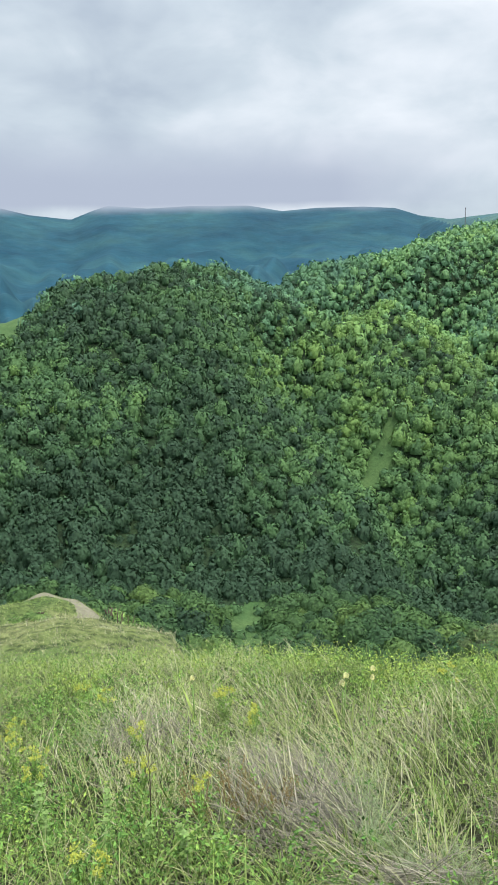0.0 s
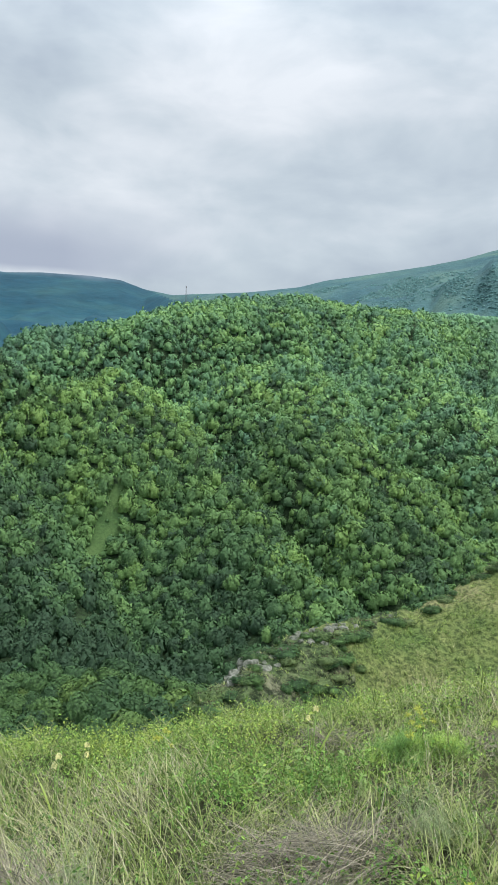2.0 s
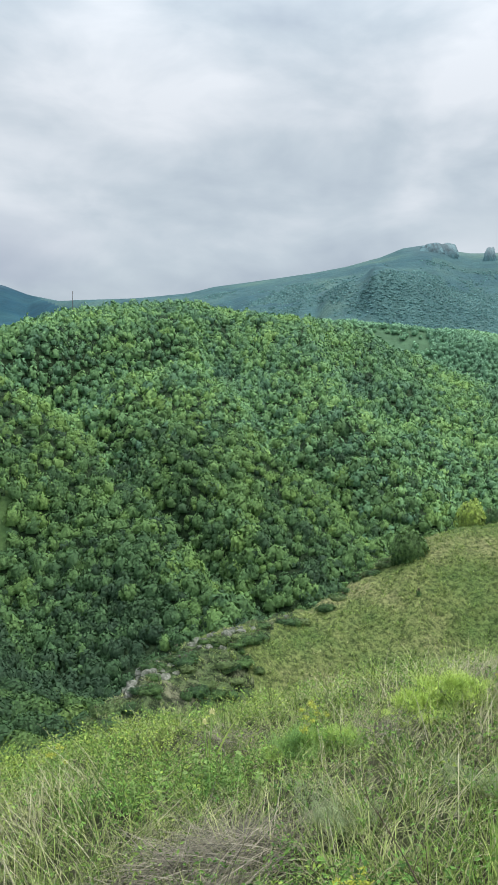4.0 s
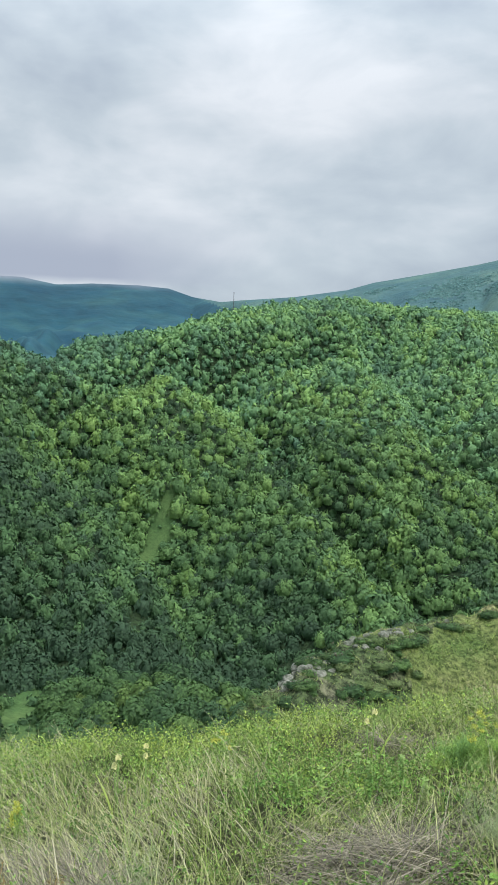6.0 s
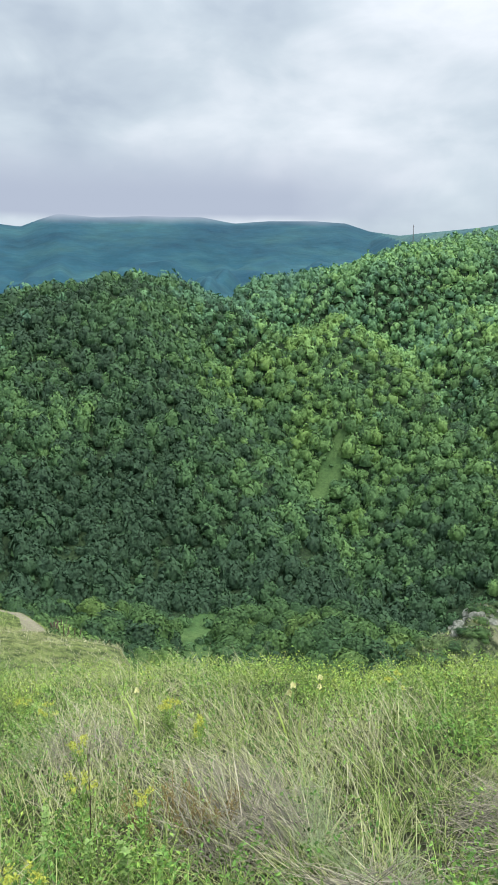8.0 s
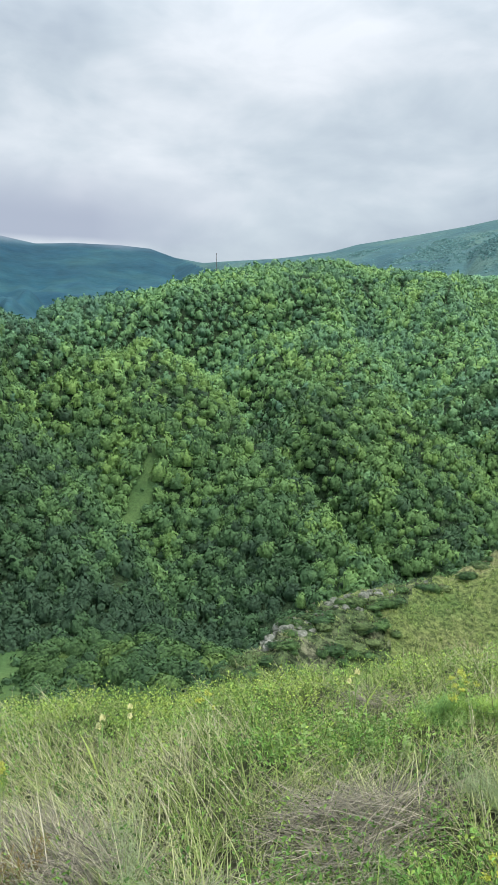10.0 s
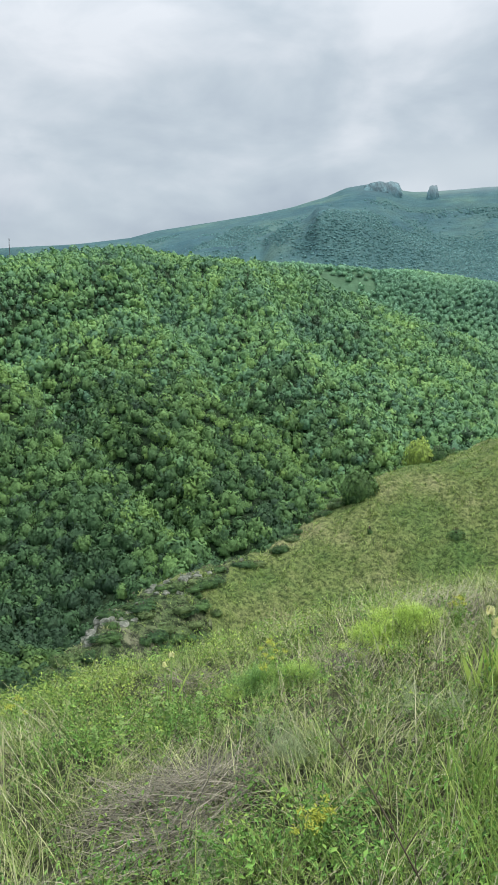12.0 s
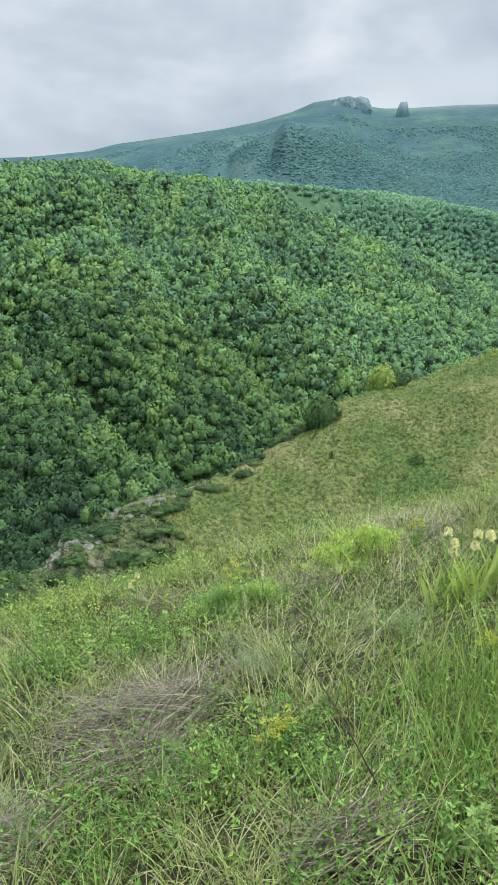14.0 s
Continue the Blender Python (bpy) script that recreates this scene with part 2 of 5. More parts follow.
def knots(az):
    """Ranges and heights of the land's breaks along the bearings az (degrees)."""
    az = np.asarray(az, float)
    one = np.ones_like(az)
    s = meadow_slope(az)
    te = -np.tan(np.radians(crest_el(az)))
    brow = np.clip((EYE - 0.27) / np.maximum(te - s, 0.12), 4.0, 9.0)
    left = np.clip((-26 - az) / 8, 0, 1)     # the knolls on that side
    right = np.clip((az + 13) / 4, 0, 1)     # the grassy spur
    rs = table(az, [(-12, 37), (-9, 39), (5, 52), (14, 61), (23, 69), (31, 75), (60, 90)])
    zs = up_to(rs, spur_el(az))
    rg = rs * 0.62
    zg = zs - table(az, [(-9, 3.0), (0, 5.0), (10, 8.0), (30, 9.0)])
    plain = -s * brow - 0.9 * (rg - brow)
    zb2 = -s * (brow + 3.0) - table(az, [(-50, 0.5), (-33, 1.2), (-20, 2.0), (0, 1.6), (30, 1.0)])
    rv = table(az, [(-60, 175), (-45, 178), (-10, 185), (0, 190), (15, 240), (30, 320), (60, 420)])
    zv = table(az, [(-60, -74), (-45, -72), (-20, -80), (0, -80), (15, -77), (30, -76), (60, -80)])
    rh = table(az, [(-60, 320), (-45, 330), (-32, 350), (-27, 375), (-20, 430), (-11, 480), (0, 520), (10, 540), (18, 555), (30, 580), (60, 640)])
    zh = up_to(rh, hill_el(az), 7.5)
    rm = table(az, [(-80, 3600), (-14, 3600), (-10, 2600), (-6, 2100), (60, 2000)])
    zm = up_to(rm, mount_el(az) - table(az, [(-60, 0.12), (-10, 0.12), (-2, 0.35), (10, 0.42), (16, 0.5), (40, 0.5)]))
    r2 = table(az, [(-60, 900), (0, 850), (15, 860), (30, 900)])
    z2 = up_to(r2, table(az, [(-60, -6), (-12, -2), (0, 2), (7, 4.6), (9.2, 4.9), (15.1, 4.4), (16.8, 4.1), (19, 4.0), (22.6, 3.4), (26.6, 2.6), (30, 1.5), (45, 0)]), 5 * right)
    K = [(0.05 * one, -0.05 * s), (1.5 * one, -1.5 * s), (brow * 0.72, -s * brow * 0.72), (brow, -s * brow - 0.06), (brow + 3.0, zb2)]
    # left: pale knoll, dip, knoll with the track; right: gully, spur
    knoll_el = lambda a: table(a, [(-60, -22.6), (-43, -22.7), (-38.5, -23.8), (-34, -25.0), (-30, -26.5), (-20, -32)])
    zk1 = up_to(20 * one, knoll_el(az))
    zk2 = up_to(46 * one, table(az, [(-60, -20.8), (-47, -21.2), (-43.7, -21.3), (-41.3, -22.0), (-39, -23.5), (-33, -27), (-20, -33)]))
    mixl = lambda a, b: a * (1 - left) + b * left
    K.append((14 + 0 * az, np.minimum(mixl(zb2 - 6, zk1 * 0.74 - 0.8), zb2 - 1.0)))
    K.append((20 + 0 * az, mixl(zb2 - 9, zk1) * (1 - right) + right * (zb2 + (zg - zb2) * 0.6)))
    K.append((21.6 + 0 * az, (up_to(21.6, knoll_el(az) - 2.2)) * left * (1 - right) + (1 - left) * (1 - right) * (zb2 - 11) + right * (zb2 + (zg - zb2) * 0.75)))
    K.append((np.maximum(rg, 23.5), (zk1 - 5.5) * left * (1 - right) + (1 - left) * (1 - right) * (zb2 - 13) + right * zg))
    K.append((np.maximum(rs, 36) * (1 - left) + 46 * left, zk2 * left + (1 - left) * (right * zs + (1 - right) * (zb2 - 22))))
    rback = np.maximum(rs, 36) * (1 - left) + 46 * left
    eback = np.degrees(np.arctan2(K[-1][1] - EYE, rback))
    K.append((rback * 1.07, up_to(rback * 1.07, eback - 1.2)))
    rk = 95 + 0.25 * (rs - 40)
    K.append((rk, -66.0 * (1 - right) + right * np.minimum(zs - 17, up_to(rk, spur_el(az) - 7))))
    K.append((rv, zv))
    K.append((rv + (rh - rv) * 0.5, zv + (zh - zv) * 0.50))
    K.append((rh, zh))
    K.append((rh * 1.18, zh - 22))
    K.append((0.5 * (rh * 1.18 + r2), np.minimum(z2, zh) - 30))
    K.append((r2, z2))
    K.append((r2 * 1.25, z2 + 4 - 20 * right * 0))
    K.append((rm * 0.66, z2 + (zm - z2) * table(az, [(-60, 0.42), (12, 0.42), (19, 0.24), (40, 0.22)])))
    K.append((rm, zm))
    K.append((rm * 1.12, zm - 60))
    K.append((4900 * one, zm * 0.5))
    R = np.array([k[0] for k in K]).T
    Z = np.array([k[1] for k in K]).T
    return np.maximum.accumulate(R + np.arange(len(K)) * 1e-3, axis=1), Z


def pchip(xk, yk, x):
    """Smooth interpolation without overshoot."""
    h, d = np.diff(xk), np.diff(yk) / np.diff(xk)
    m = np.zeros_like(yk)
    m[0], m[-1] = d[0], d[-1]
    same = d[:-1] * d[1:] > 0
    w1, w2 = 2 * h[1:] + h[:-1], h[1:] + 2 * h[:-1]
    with np.errstate(divide="ignore", invalid="ignore"):
        hm = (w1 + w2) / (w1 / d[:-1] + w2 / d[1:])
    m[1:-1] = np.where(same, np.nan_to_num(hm), 0)
    i = np.clip(np.searchsorted(xk, x) - 1, 0, len(h) - 1)
    t = np.clip((x - xk[i]) / h[i], 0, 1)
    return (1 + 2 * t) * (1 - t) ** 2 * yk[i] + t * (1 - t) ** 2 * h[i] * m[i] + t * t * (3 - 2 * t) * yk[i + 1] + t * t * (t - 1) * h[i] * m[i + 1]


def wave(x, y, length, seed):
    """Cheap smooth noise, about -1 to 1."""
    rng = np.random.RandomState(seed)
    v = 0
    for _ in range(7):
        a, p, f = rng.rand() * 6.283, rng.rand() * 6.283, (0.6 + 0.9 * rng.rand()) * 6.283 / length
        v = v + np.sin((x * math.cos(a) + y * math.sin(a)) * f + p)
    return v / 3.2


# ribs of the wooded hill: rising line (share of the slope, bearing), height, widths of both flanks, the gully beside it and its depth
HILL_RIBS = [
    ([(0.0, 5.0), (0.07, 2.7), (0.14, 0.5), (0.22, -3.0), (0.30, -6.5), (0.40, -10.0), (0.52, -12.7), (0.60, -15.0)], 8, 6.5, 2.2, 3.9, 24),
    ([(0.10, 15.5), (0.20, 11.8), (0.25, 9.1), (0.34, 5.6), (0.42, 2.0), (0.54, 0.0), (0.75, -3.0)], 6, 3.8, 2.2, 3.6, 13),
    ([(0.10, -17.0), (0.70, -33.0)], 4, 6.0, 2.6, 4.8, 6),
    ([(0.08, 25.0), (0.30, 17.5), (0.55, 10.0), (0.80, 6.0)], 5, 4.5, 2.4, 4.0, 9),
]


def relief(az, r, z, R):
    """Ribs, gullies and unevenness laid over the smooth land. R: the knots' ranges."""
    x, y = r * np.sin(np.radians(az)), r * np.cos(np.radians(az))
    z = z + np.clip((9 - r) / 4, 0, 1) * np.clip(r / 2, 0, 1) * 0.05 * wave(x, y, 1.7, 3)
    hump = np.clip((r - 16) / 10, 0, 1) * np.clip((120 - r) / 30, 0, 1)
    z = z + hump * (0.35 * wave(x, y, 11, 5) + 0.14 * wave(x, y, 3.3, 6) + 0.09 * wave(x, y, 1.5, 8))
    rv, rh = R[:, 12], R[:, 14]
    u = (r - rv) / (rh - rv)
    on = np.clip(u / 0.12, 0, 1) * np.clip((1.0 - u) / 0.2, 0, 1)
    for line, high, near, far, off, deep in HILL_RIBS:
        us, azs = zip(*line)
        d = az - np.interp(u, us, azs) - 0.5 * np.sin(u * 34 + azs[0])
        w = np.clip((us[-1] + 0.14 - u) / 0.18, 0, 1) * np.clip((u - us[0] + 0.12) / 0.12, 0, 1)
        rib = np.where(d < 0, np.exp(-((d / near) ** 2)), np.exp(-((d / far) ** 2)))
        gully = np.exp(-(((d - off) / 2.3) ** 2)) + 0.4 * np.exp(-(((d + 11) / 5.0) ** 2))
        z = z + w * (high * rib - 0.9 * deep * gully)
    across = lambda a0, a1, soft: np.clip((az - a0) / soft, 0, 1) * np.clip((a1 - az) / soft, 0, 1)
    z = z + 8 * np.exp(-(((u - 0.62) / 0.05) ** 2)) * across(-31, -11, 5)     # the shoulder, and the hollow behind it
    z = z - 21 * np.exp(-(((u - 0.71) / 0.055) ** 2)) * across(-28, 3, 7)
    z = z - 9 * np.exp(-(((az + 22.3 + 14 * (u - 0.8)) / 1.5) ** 2)) * np.clip((u - 0.66) / 0.08, 0, 1)
    z = z + 8 * np.exp(-(((u - 0.80) / 0.05) ** 2)) * across(-21, -10, 3)
    z = z + on * (2.6 * wave(x, y, 75, 11) + 1.5 * wave(x, y, 28, 12))
    far = np.clip((r - 950) / 300, 0, 1) * np.clip((R[:, 20] * 0.78 - r) / (0.3 * R[:, 20]), 0, 1)
    z = z + far * (1 + 1.6 * (R[:, 20] > 3000)) * (22 * wave(az * 34 + 20 * np.sin(r / 260), r * 0.13, 240, 21) + 7 * wave(az * 34, r * 0.2, 90, 23) + 5 * wave(x, y, 190, 22))
    ridge = up_to(1350, table(az, [(4, 6.5), (9, 8.4), (12.3, 9.45), (14, 8.75), (17.2, 7.9), (19.5, 6.6), (23.8, 5.2), (28.4, 3.0), (40, 0)]))
    spur = ridge + 9 * wave(az * 30, r * 0.1, 120, 25) - 0.42 * np.sqrt((r - 1350) ** 2 + 60 ** 2) + 25
    blendw = np.clip((az - 8) / 4, 0, 1) * np.clip((r - 1030) / 180, 0, 1)
    return np.where(r > 1000, z + blendw * np.maximum(spur - z, 0) ** 2 / (np.maximum(spur - z, 0) + 12), z)


def height(x, y):
    x, y = np.atleast_1d(np.asarray(x, float)), np.atleast_1d(np.asarray(y, float))
    az, r = np.degrees(np.arctan2(x, y)), np.hypot(x, y)
    R, Z = knots(az)
    z = np.array([pchip(R[i], Z[i], r[i]) for i in range(len(r))])
    return relief(az, r, z, R)


# bearings and ranges of the sheet's grid
AZ = np.concatenate([np.linspace(-180, -52, 33)[:-1], np.arange(-52, 38, 0.25), np.linspace(38, 180, 37)])
RR = np.concatenate([[0.0], np.geomspace(0.25, 1.6, 8, endpoint=False), np.geomspace(1.6, 14, 66, endpoint=False), np.geomspace(14, 110, 76, endpoint=False),
                     np.geomspace(110, 165, 10, endpoint=False), np.geomspace(165, 620, 70, endpoint=False), np.geomspace(620, 4900, 72)])
GR_R, GR_Z = knots(AZ)
grid_z = np.array([pchip(GR_R[i], GR_Z[i], RR) for i in range(len(AZ))])
for j in range(len(RR)):
    grid_z[:, j] = relief(AZ, np.full(len(AZ), RR[j]), grid_z[:, j], GR_R)
grid_z[-1] = grid_z[0]


def land(x, y):
    """Height of the built sheet at plan points, and the bearing and range."""
    az, r = np.degrees(np.arctan2(x, y)), np.hypot(x, y)
    i = np.clip(np.searchsorted(AZ, az) - 1, 0, len(AZ) - 2)
    j = np.clip(np.searchsorted(RR, r) - 1, 0, len(RR) - 2)
    a, b = (az - AZ[i]) / (AZ[i + 1] - AZ[i]), np.clip((r - RR[j]) / (RR[j + 1] - RR[j]), 0, 1)
    z = (1 - a) * ((1 - b) * grid_z[i, j] + b * grid_z[i, j + 1]) + a * ((1 - b) * grid_z[i + 1, j] + b * grid_z[i + 1, j + 1])
    return z, az, r


def in_glade(x, y):
    az, r = np.degrees(np.arctan2(x, y)), np.hypot(x, y)
    a = az + 0.35 * wave(x, y, 9, 78)
    upper = ((a + 16.4 - (r - 277) * 0.085) / (1.0 - (r - 277) * 0.02)) ** 2 + ((r - 277) / 16) ** 2 < 1 + 0.5 * wave(x, y, 11, 77)
    lower = ((a + 27.2) / 2.7) ** 2 + ((r - 176) / 10) ** 2 < 1 + 0.5 * wave(x, y, 8, 79)
    edge = (az < -42.9 - 0.06 * (332 - r) + 0.4 * wave(x, y, 13, 76)) & (r > 305)
    return upper | lower | edge


def cleared(x, y):
    """Where no tree stands: the glades and the scrub below the lower one."""
    az, r = np.degrees(np.arctan2(x, y)), np.hypot(x, y)
    return in_glade(x, y) | (((az + 27.2) / 2.2) ** 2 + ((r - 162) / 16) ** 2 < 1)


def wood_share(x, y):
    """How wooded the mountain is."""
    az, r = np.degrees(np.arctan2(x, y)), np.hypot(x, y)
    spots = np.zeros(len(x))
    for pa, pr, wa, wr in ((5.5, 1480, 3.2, 130), (10.0, 1330, 1.5, 120), (12.5, 1180, 3.0, 70), (0.5, 1650, 2.0, 80)):
        spots = np.maximum(spots, np.exp(-(((az - pa) / wa) ** 2 + ((r - pr) / wr) ** 2)))
    w = 1.3 * spots + 0.47 + 0.5 * wave(x, y, 330, 51) + 0.3 * wave(x, y, 110, 52) + 1.2 * np.clip((az - 14) / 4, -0.5, 0.6) - 1.0 * np.clip((r - 1420) / 300, -0.2, 1)
    return np.where((az > -6) & (az < 60) & (r < 1720), w, 0)


def fast_mesh(name, verts, faces_flat, sizes, mat, tint=None, smooth=False, mat_index=None, normals=None):
    me = bpy.data.meshes.new(name)
    me.vertices.add(len(verts))
    me.vertices.foreach_set("co", np.asarray(verts, np.float32).ravel())
    me.loops.add(len(faces_flat))
    me.loops.foreach_set("vertex_index", np.asarray(faces_flat, np.int32))
    me.polygons.add(len(sizes))
    sizes = np.asarray(sizes, np.int32)
    me.polygons.foreach_set("loop_start", np.concatenate([[0], np.cumsum(sizes)[:-1]]).astype(np.int32))
    me.polygons.foreach_set("loop_total", sizes)
    for m in (mat if isinstance(mat, (list, tuple)) else [mat]):
        me.materials.append(m)
    if mat_index is not None:
        me.polygons.foreach_set("material_index", np.asarray(mat_index, np.int32))
    me.polygons.foreach_set("use_smooth", np.full(len(sizes), smooth))
    if tint is not None:
        at = me.attributes.new("tint", "FLOAT", "POINT")
        at.data.foreach_set("value", np.asarray(tint, np.float32))
    me.update(calc_edges=True)
    if normals is not None:
        me.polygons.foreach_set("use_smooth", np.full(len(sizes), True))
        me.normals_split_custom_set_from_vertices(normals)
    return me


na, nr = len(AZ), len(RR)
AA, RG = np.meshgrid(np.radians(AZ), RR, indexing="ij")
verts = np.stack([RG * np.sin(AA), RG * np.cos(AA), grid_z], -1).reshape(-1, 3)
ii, jj = np.meshgrid(np.arange(na - 1), np.arange(nr - 1), indexing="ij")
ii, jj = ii.ravel(), jj.ravel()
quads = np.stack([ii * nr + jj, (ii + 1) * nr + jj, (ii + 1) * nr + jj + 1, ii * nr + jj + 1], 1)[:, ::-1]
fa, fr = 0.5 * (AZ[ii] + AZ[ii + 1]), 0.5 * (RR[jj] + RR[jj + 1])
fx, fy = fr * np.sin(np.radians(fa)), fr * np.cos(np.radians(fa))
rh_f = np.interp(fa, AZ, GR_R[:, 14])
wedge = np.abs(fa + 7) < 56 + 6 * wave(fx, fy, 1.5, 117)
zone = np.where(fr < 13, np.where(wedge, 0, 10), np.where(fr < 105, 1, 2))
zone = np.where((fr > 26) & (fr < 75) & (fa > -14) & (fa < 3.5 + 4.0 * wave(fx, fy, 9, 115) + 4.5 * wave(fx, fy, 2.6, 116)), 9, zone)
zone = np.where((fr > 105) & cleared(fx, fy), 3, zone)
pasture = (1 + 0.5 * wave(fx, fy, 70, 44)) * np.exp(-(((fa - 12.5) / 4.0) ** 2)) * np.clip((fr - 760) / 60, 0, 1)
# ground beyond the wooded hill takes the haze-tinted colours
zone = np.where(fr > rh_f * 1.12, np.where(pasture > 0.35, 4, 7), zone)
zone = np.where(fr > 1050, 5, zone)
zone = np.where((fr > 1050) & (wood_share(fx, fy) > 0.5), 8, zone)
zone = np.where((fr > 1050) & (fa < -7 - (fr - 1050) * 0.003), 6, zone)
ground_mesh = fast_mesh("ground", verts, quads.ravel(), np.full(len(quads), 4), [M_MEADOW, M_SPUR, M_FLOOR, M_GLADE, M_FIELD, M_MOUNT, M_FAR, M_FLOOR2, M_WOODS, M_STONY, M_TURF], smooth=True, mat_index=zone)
ground = tagged(new("ground", ground_mesh), "hilly land with meadow, wooded slopes and haze-tinted mountains", "ground", kind="structure")

# ---- the woods ----


def unit(v):
    return v / np.maximum(np.linalg.norm(v, axis=-1, keepdims=True), 1e-9)


def crown_template(seed, boughs, sides, rings, quads_n, size):
    """A broadleaf crown of unit radius and height: rounded boughs of many small leaf clumps round a dense heart. Returns vertices, normals, faces and face sizes."""
    rng = np.random.RandomState(seed)
    long, lean = 1 + 0.18 * rng.rand(), 0.12 * rng.normal(size=2)
    dirs = unit(rng.normal(size=(boughs, 3)) * np.array([1, 1, 0.55]) + np.array([0, 0, 0.45]))
    swell, reach = 0.16 + 0.16 * rng.rand(boughs), 0.50 + 0.25 * rng.rand(boughs)

    def surface(n):
        """Points of the dome in the directions n, and their outward normals."""
        ang = np.arccos(np.clip(n @ dirs.T, -1, 1)) / reach
        lift = np.max(swell * np.sqrt(np.clip(1 - ang ** 2, 0, 1)), axis=1)
        nearest = dirs[np.argmin(ang, axis=1)]
        r = (0.74 + lift)[:, None]
        p = n * r * np.array([long, 1 / long, 0.92]) + np.array([0, 0, 0.2])
        p[:, :2] += lean * p[:, 2:3]
        return p, unit(n + 0.9 * (n - nearest) * (ang.min(axis=1) < 1)[:, None] + np.array([0, 0, 0.1]))

    ns = [np.array([0.0, 0.0, 1.0])]
    for i in range(rings):
        pol = (i + 1) / rings * 1.85
        for k in range(sides):
            a = (k + 0.5 * (i % 2) + 0.3 * rng.rand()) * 6.283 / sides
            ns.append(np.array([math.sin(pol) * math.cos(a), math.sin(pol) * math.sin(a), math.cos(pol)]))
    V, N = surface(unit(np.array(ns) + 0.05 * rng.normal(size=(len(ns), 3))))
    V = V * np.array([0.76, 0.76, 0.80])
    F, S = [], []
    for k in range(sides):
        F += [0, 1 + k, 1 + (k + 1) % sides]
        S.append(3)
        for i in range(rings - 1):
            o = 1 + i * sides
            F += [o + k, o + sides + k, o + sides + (k + 1) % sides, o + (k + 1) % sides]
            S.append(4)
    d = unit(rng.normal(size=(quads_n, 3)) + np.array([0, 0, 0.55]))
    d[:, 2] = np.where(d[:, 2] < -0.2, -d[:, 2], d[:, 2])
    cs, out = surface(d)
    cs = cs * (0.84 + 0.16 * rng.rand(quads_n))[:, None]
    n = unit(out + np.array([0, 0, 0.12]) + rng.normal(scale=0.34, size=out.shape))
    t = unit(np.cross(n, rng.normal(size=n.shape)))
    b = np.cross(n, t)
    s = (size * (0.6 + 0.7 * rng.rand(len(cs))))[:, None]
    cs = cs + out * s * 0.2
    q = np.stack([cs - t * s * 0.9 - b * s * 0.5, cs + t * s * 0.9 - b * s * 0.5, cs + b * s], 1).reshape(-1, 3)
    nn = np.repeat(unit(out * 1.0 + n * 0.45), 3, 0)
    base = len(V)
    return np.concatenate([V, q]), np.concatenate([N, nn]), np.concatenate([np.array(F), base + np.arange(len(q))]), np.concatenate([np.array(S), np.full(len(cs), 3)])


def crowns(name, px, py, pz, rad, hgt, tint, templates, mat, rng):
    pick = rng.randint(len(templates), size=len(px))
    turn = rng.rand(len(px)) * 6.283
    VV, NN, TT, FF, SS, off = [], [], [], [], [], 0
    for k, (tv, tn, tf, tsz) in enumerate(templates):
        s = np.where(pick == k)[0]
        if not len(s):
            continue
        c, d = np.cos(turn[s])[:, None], np.sin(turn[s])[:, None]
        VV.append(np.stack([(tv[None, :, 0] * c - tv[None, :, 1] * d) * rad[s][:, None] + px[s][:, None],
                            (tv[None, :, 0] * d + tv[None, :, 1] * c) * rad[s][:, None] + py[s][:, None],
                            tv[None, :, 2] * hgt[s][:, None] + pz[s][:, None]], -1).reshape(-1, 3))
        NN.append(np.stack([tn[None, :, 0] * c - tn[None, :, 1] * d, tn[None, :, 0] * d + tn[None, :, 1] * c, tn[None, :, 2] + 0 * c], -1).reshape(-1, 3))
        TT.append(np.repeat(tint[s], len(tv)))
        FF.append((off + (np.arange(len(s)) * len(tv))[:, None] + tf[None]).ravel())
        SS.append(np.tile(tsz, len(s)))
        off += len(s) * len(tv)
    return fast_mesh(name, np.concatenate(VV), np.concatenate(FF), np.concatenate(SS), mat, tint=np.concatenate(TT), normals=np.concatenate(NN))


def part(name, mesh, parent, label="", m=None, kind=""):
    ob = new(name, mesh)
    ob.parent = parent
    if m is not None:
        ob.matrix_basis = m
    return tagged(ob, label, kind=kind)


def tube(name, pts, radii, mat, sides=6):
    """A tapered stem along points."""
    P, V, F = np.array(pts, float), [], []
    for i, p in enumerate(P):
        d = unit(P[min(i + 1, len(P) - 1)] - P[max(i - 1, 0)])
        u = unit(np.cross(d, [0.31, 0.93, 0.17]))
        w = np.cross(d, u)
        for k in range(sides):
            a = 6.2832 * k / sides
            V.append(p + radii[i] * (u * math.cos(a) + w * math.sin(a)))
    for i in range(len(P) - 1):
        for k in range(sides):
            F.append((i * sides + k, i * sides + (k + 1) % sides, (i + 1) * sides + (k + 1) % sides, (i + 1) * sides + k))
    F.append(tuple(range((len(P) - 1) * sides, len(P) * sides)))
    me = bpy.data.meshes.new(name)
    me.from_pydata([tuple(v) for v in V], [], F)
    me.materials.append(mat)
    me.polygons.foreach_set("use_smooth", np.full(len(F), True))
    return me


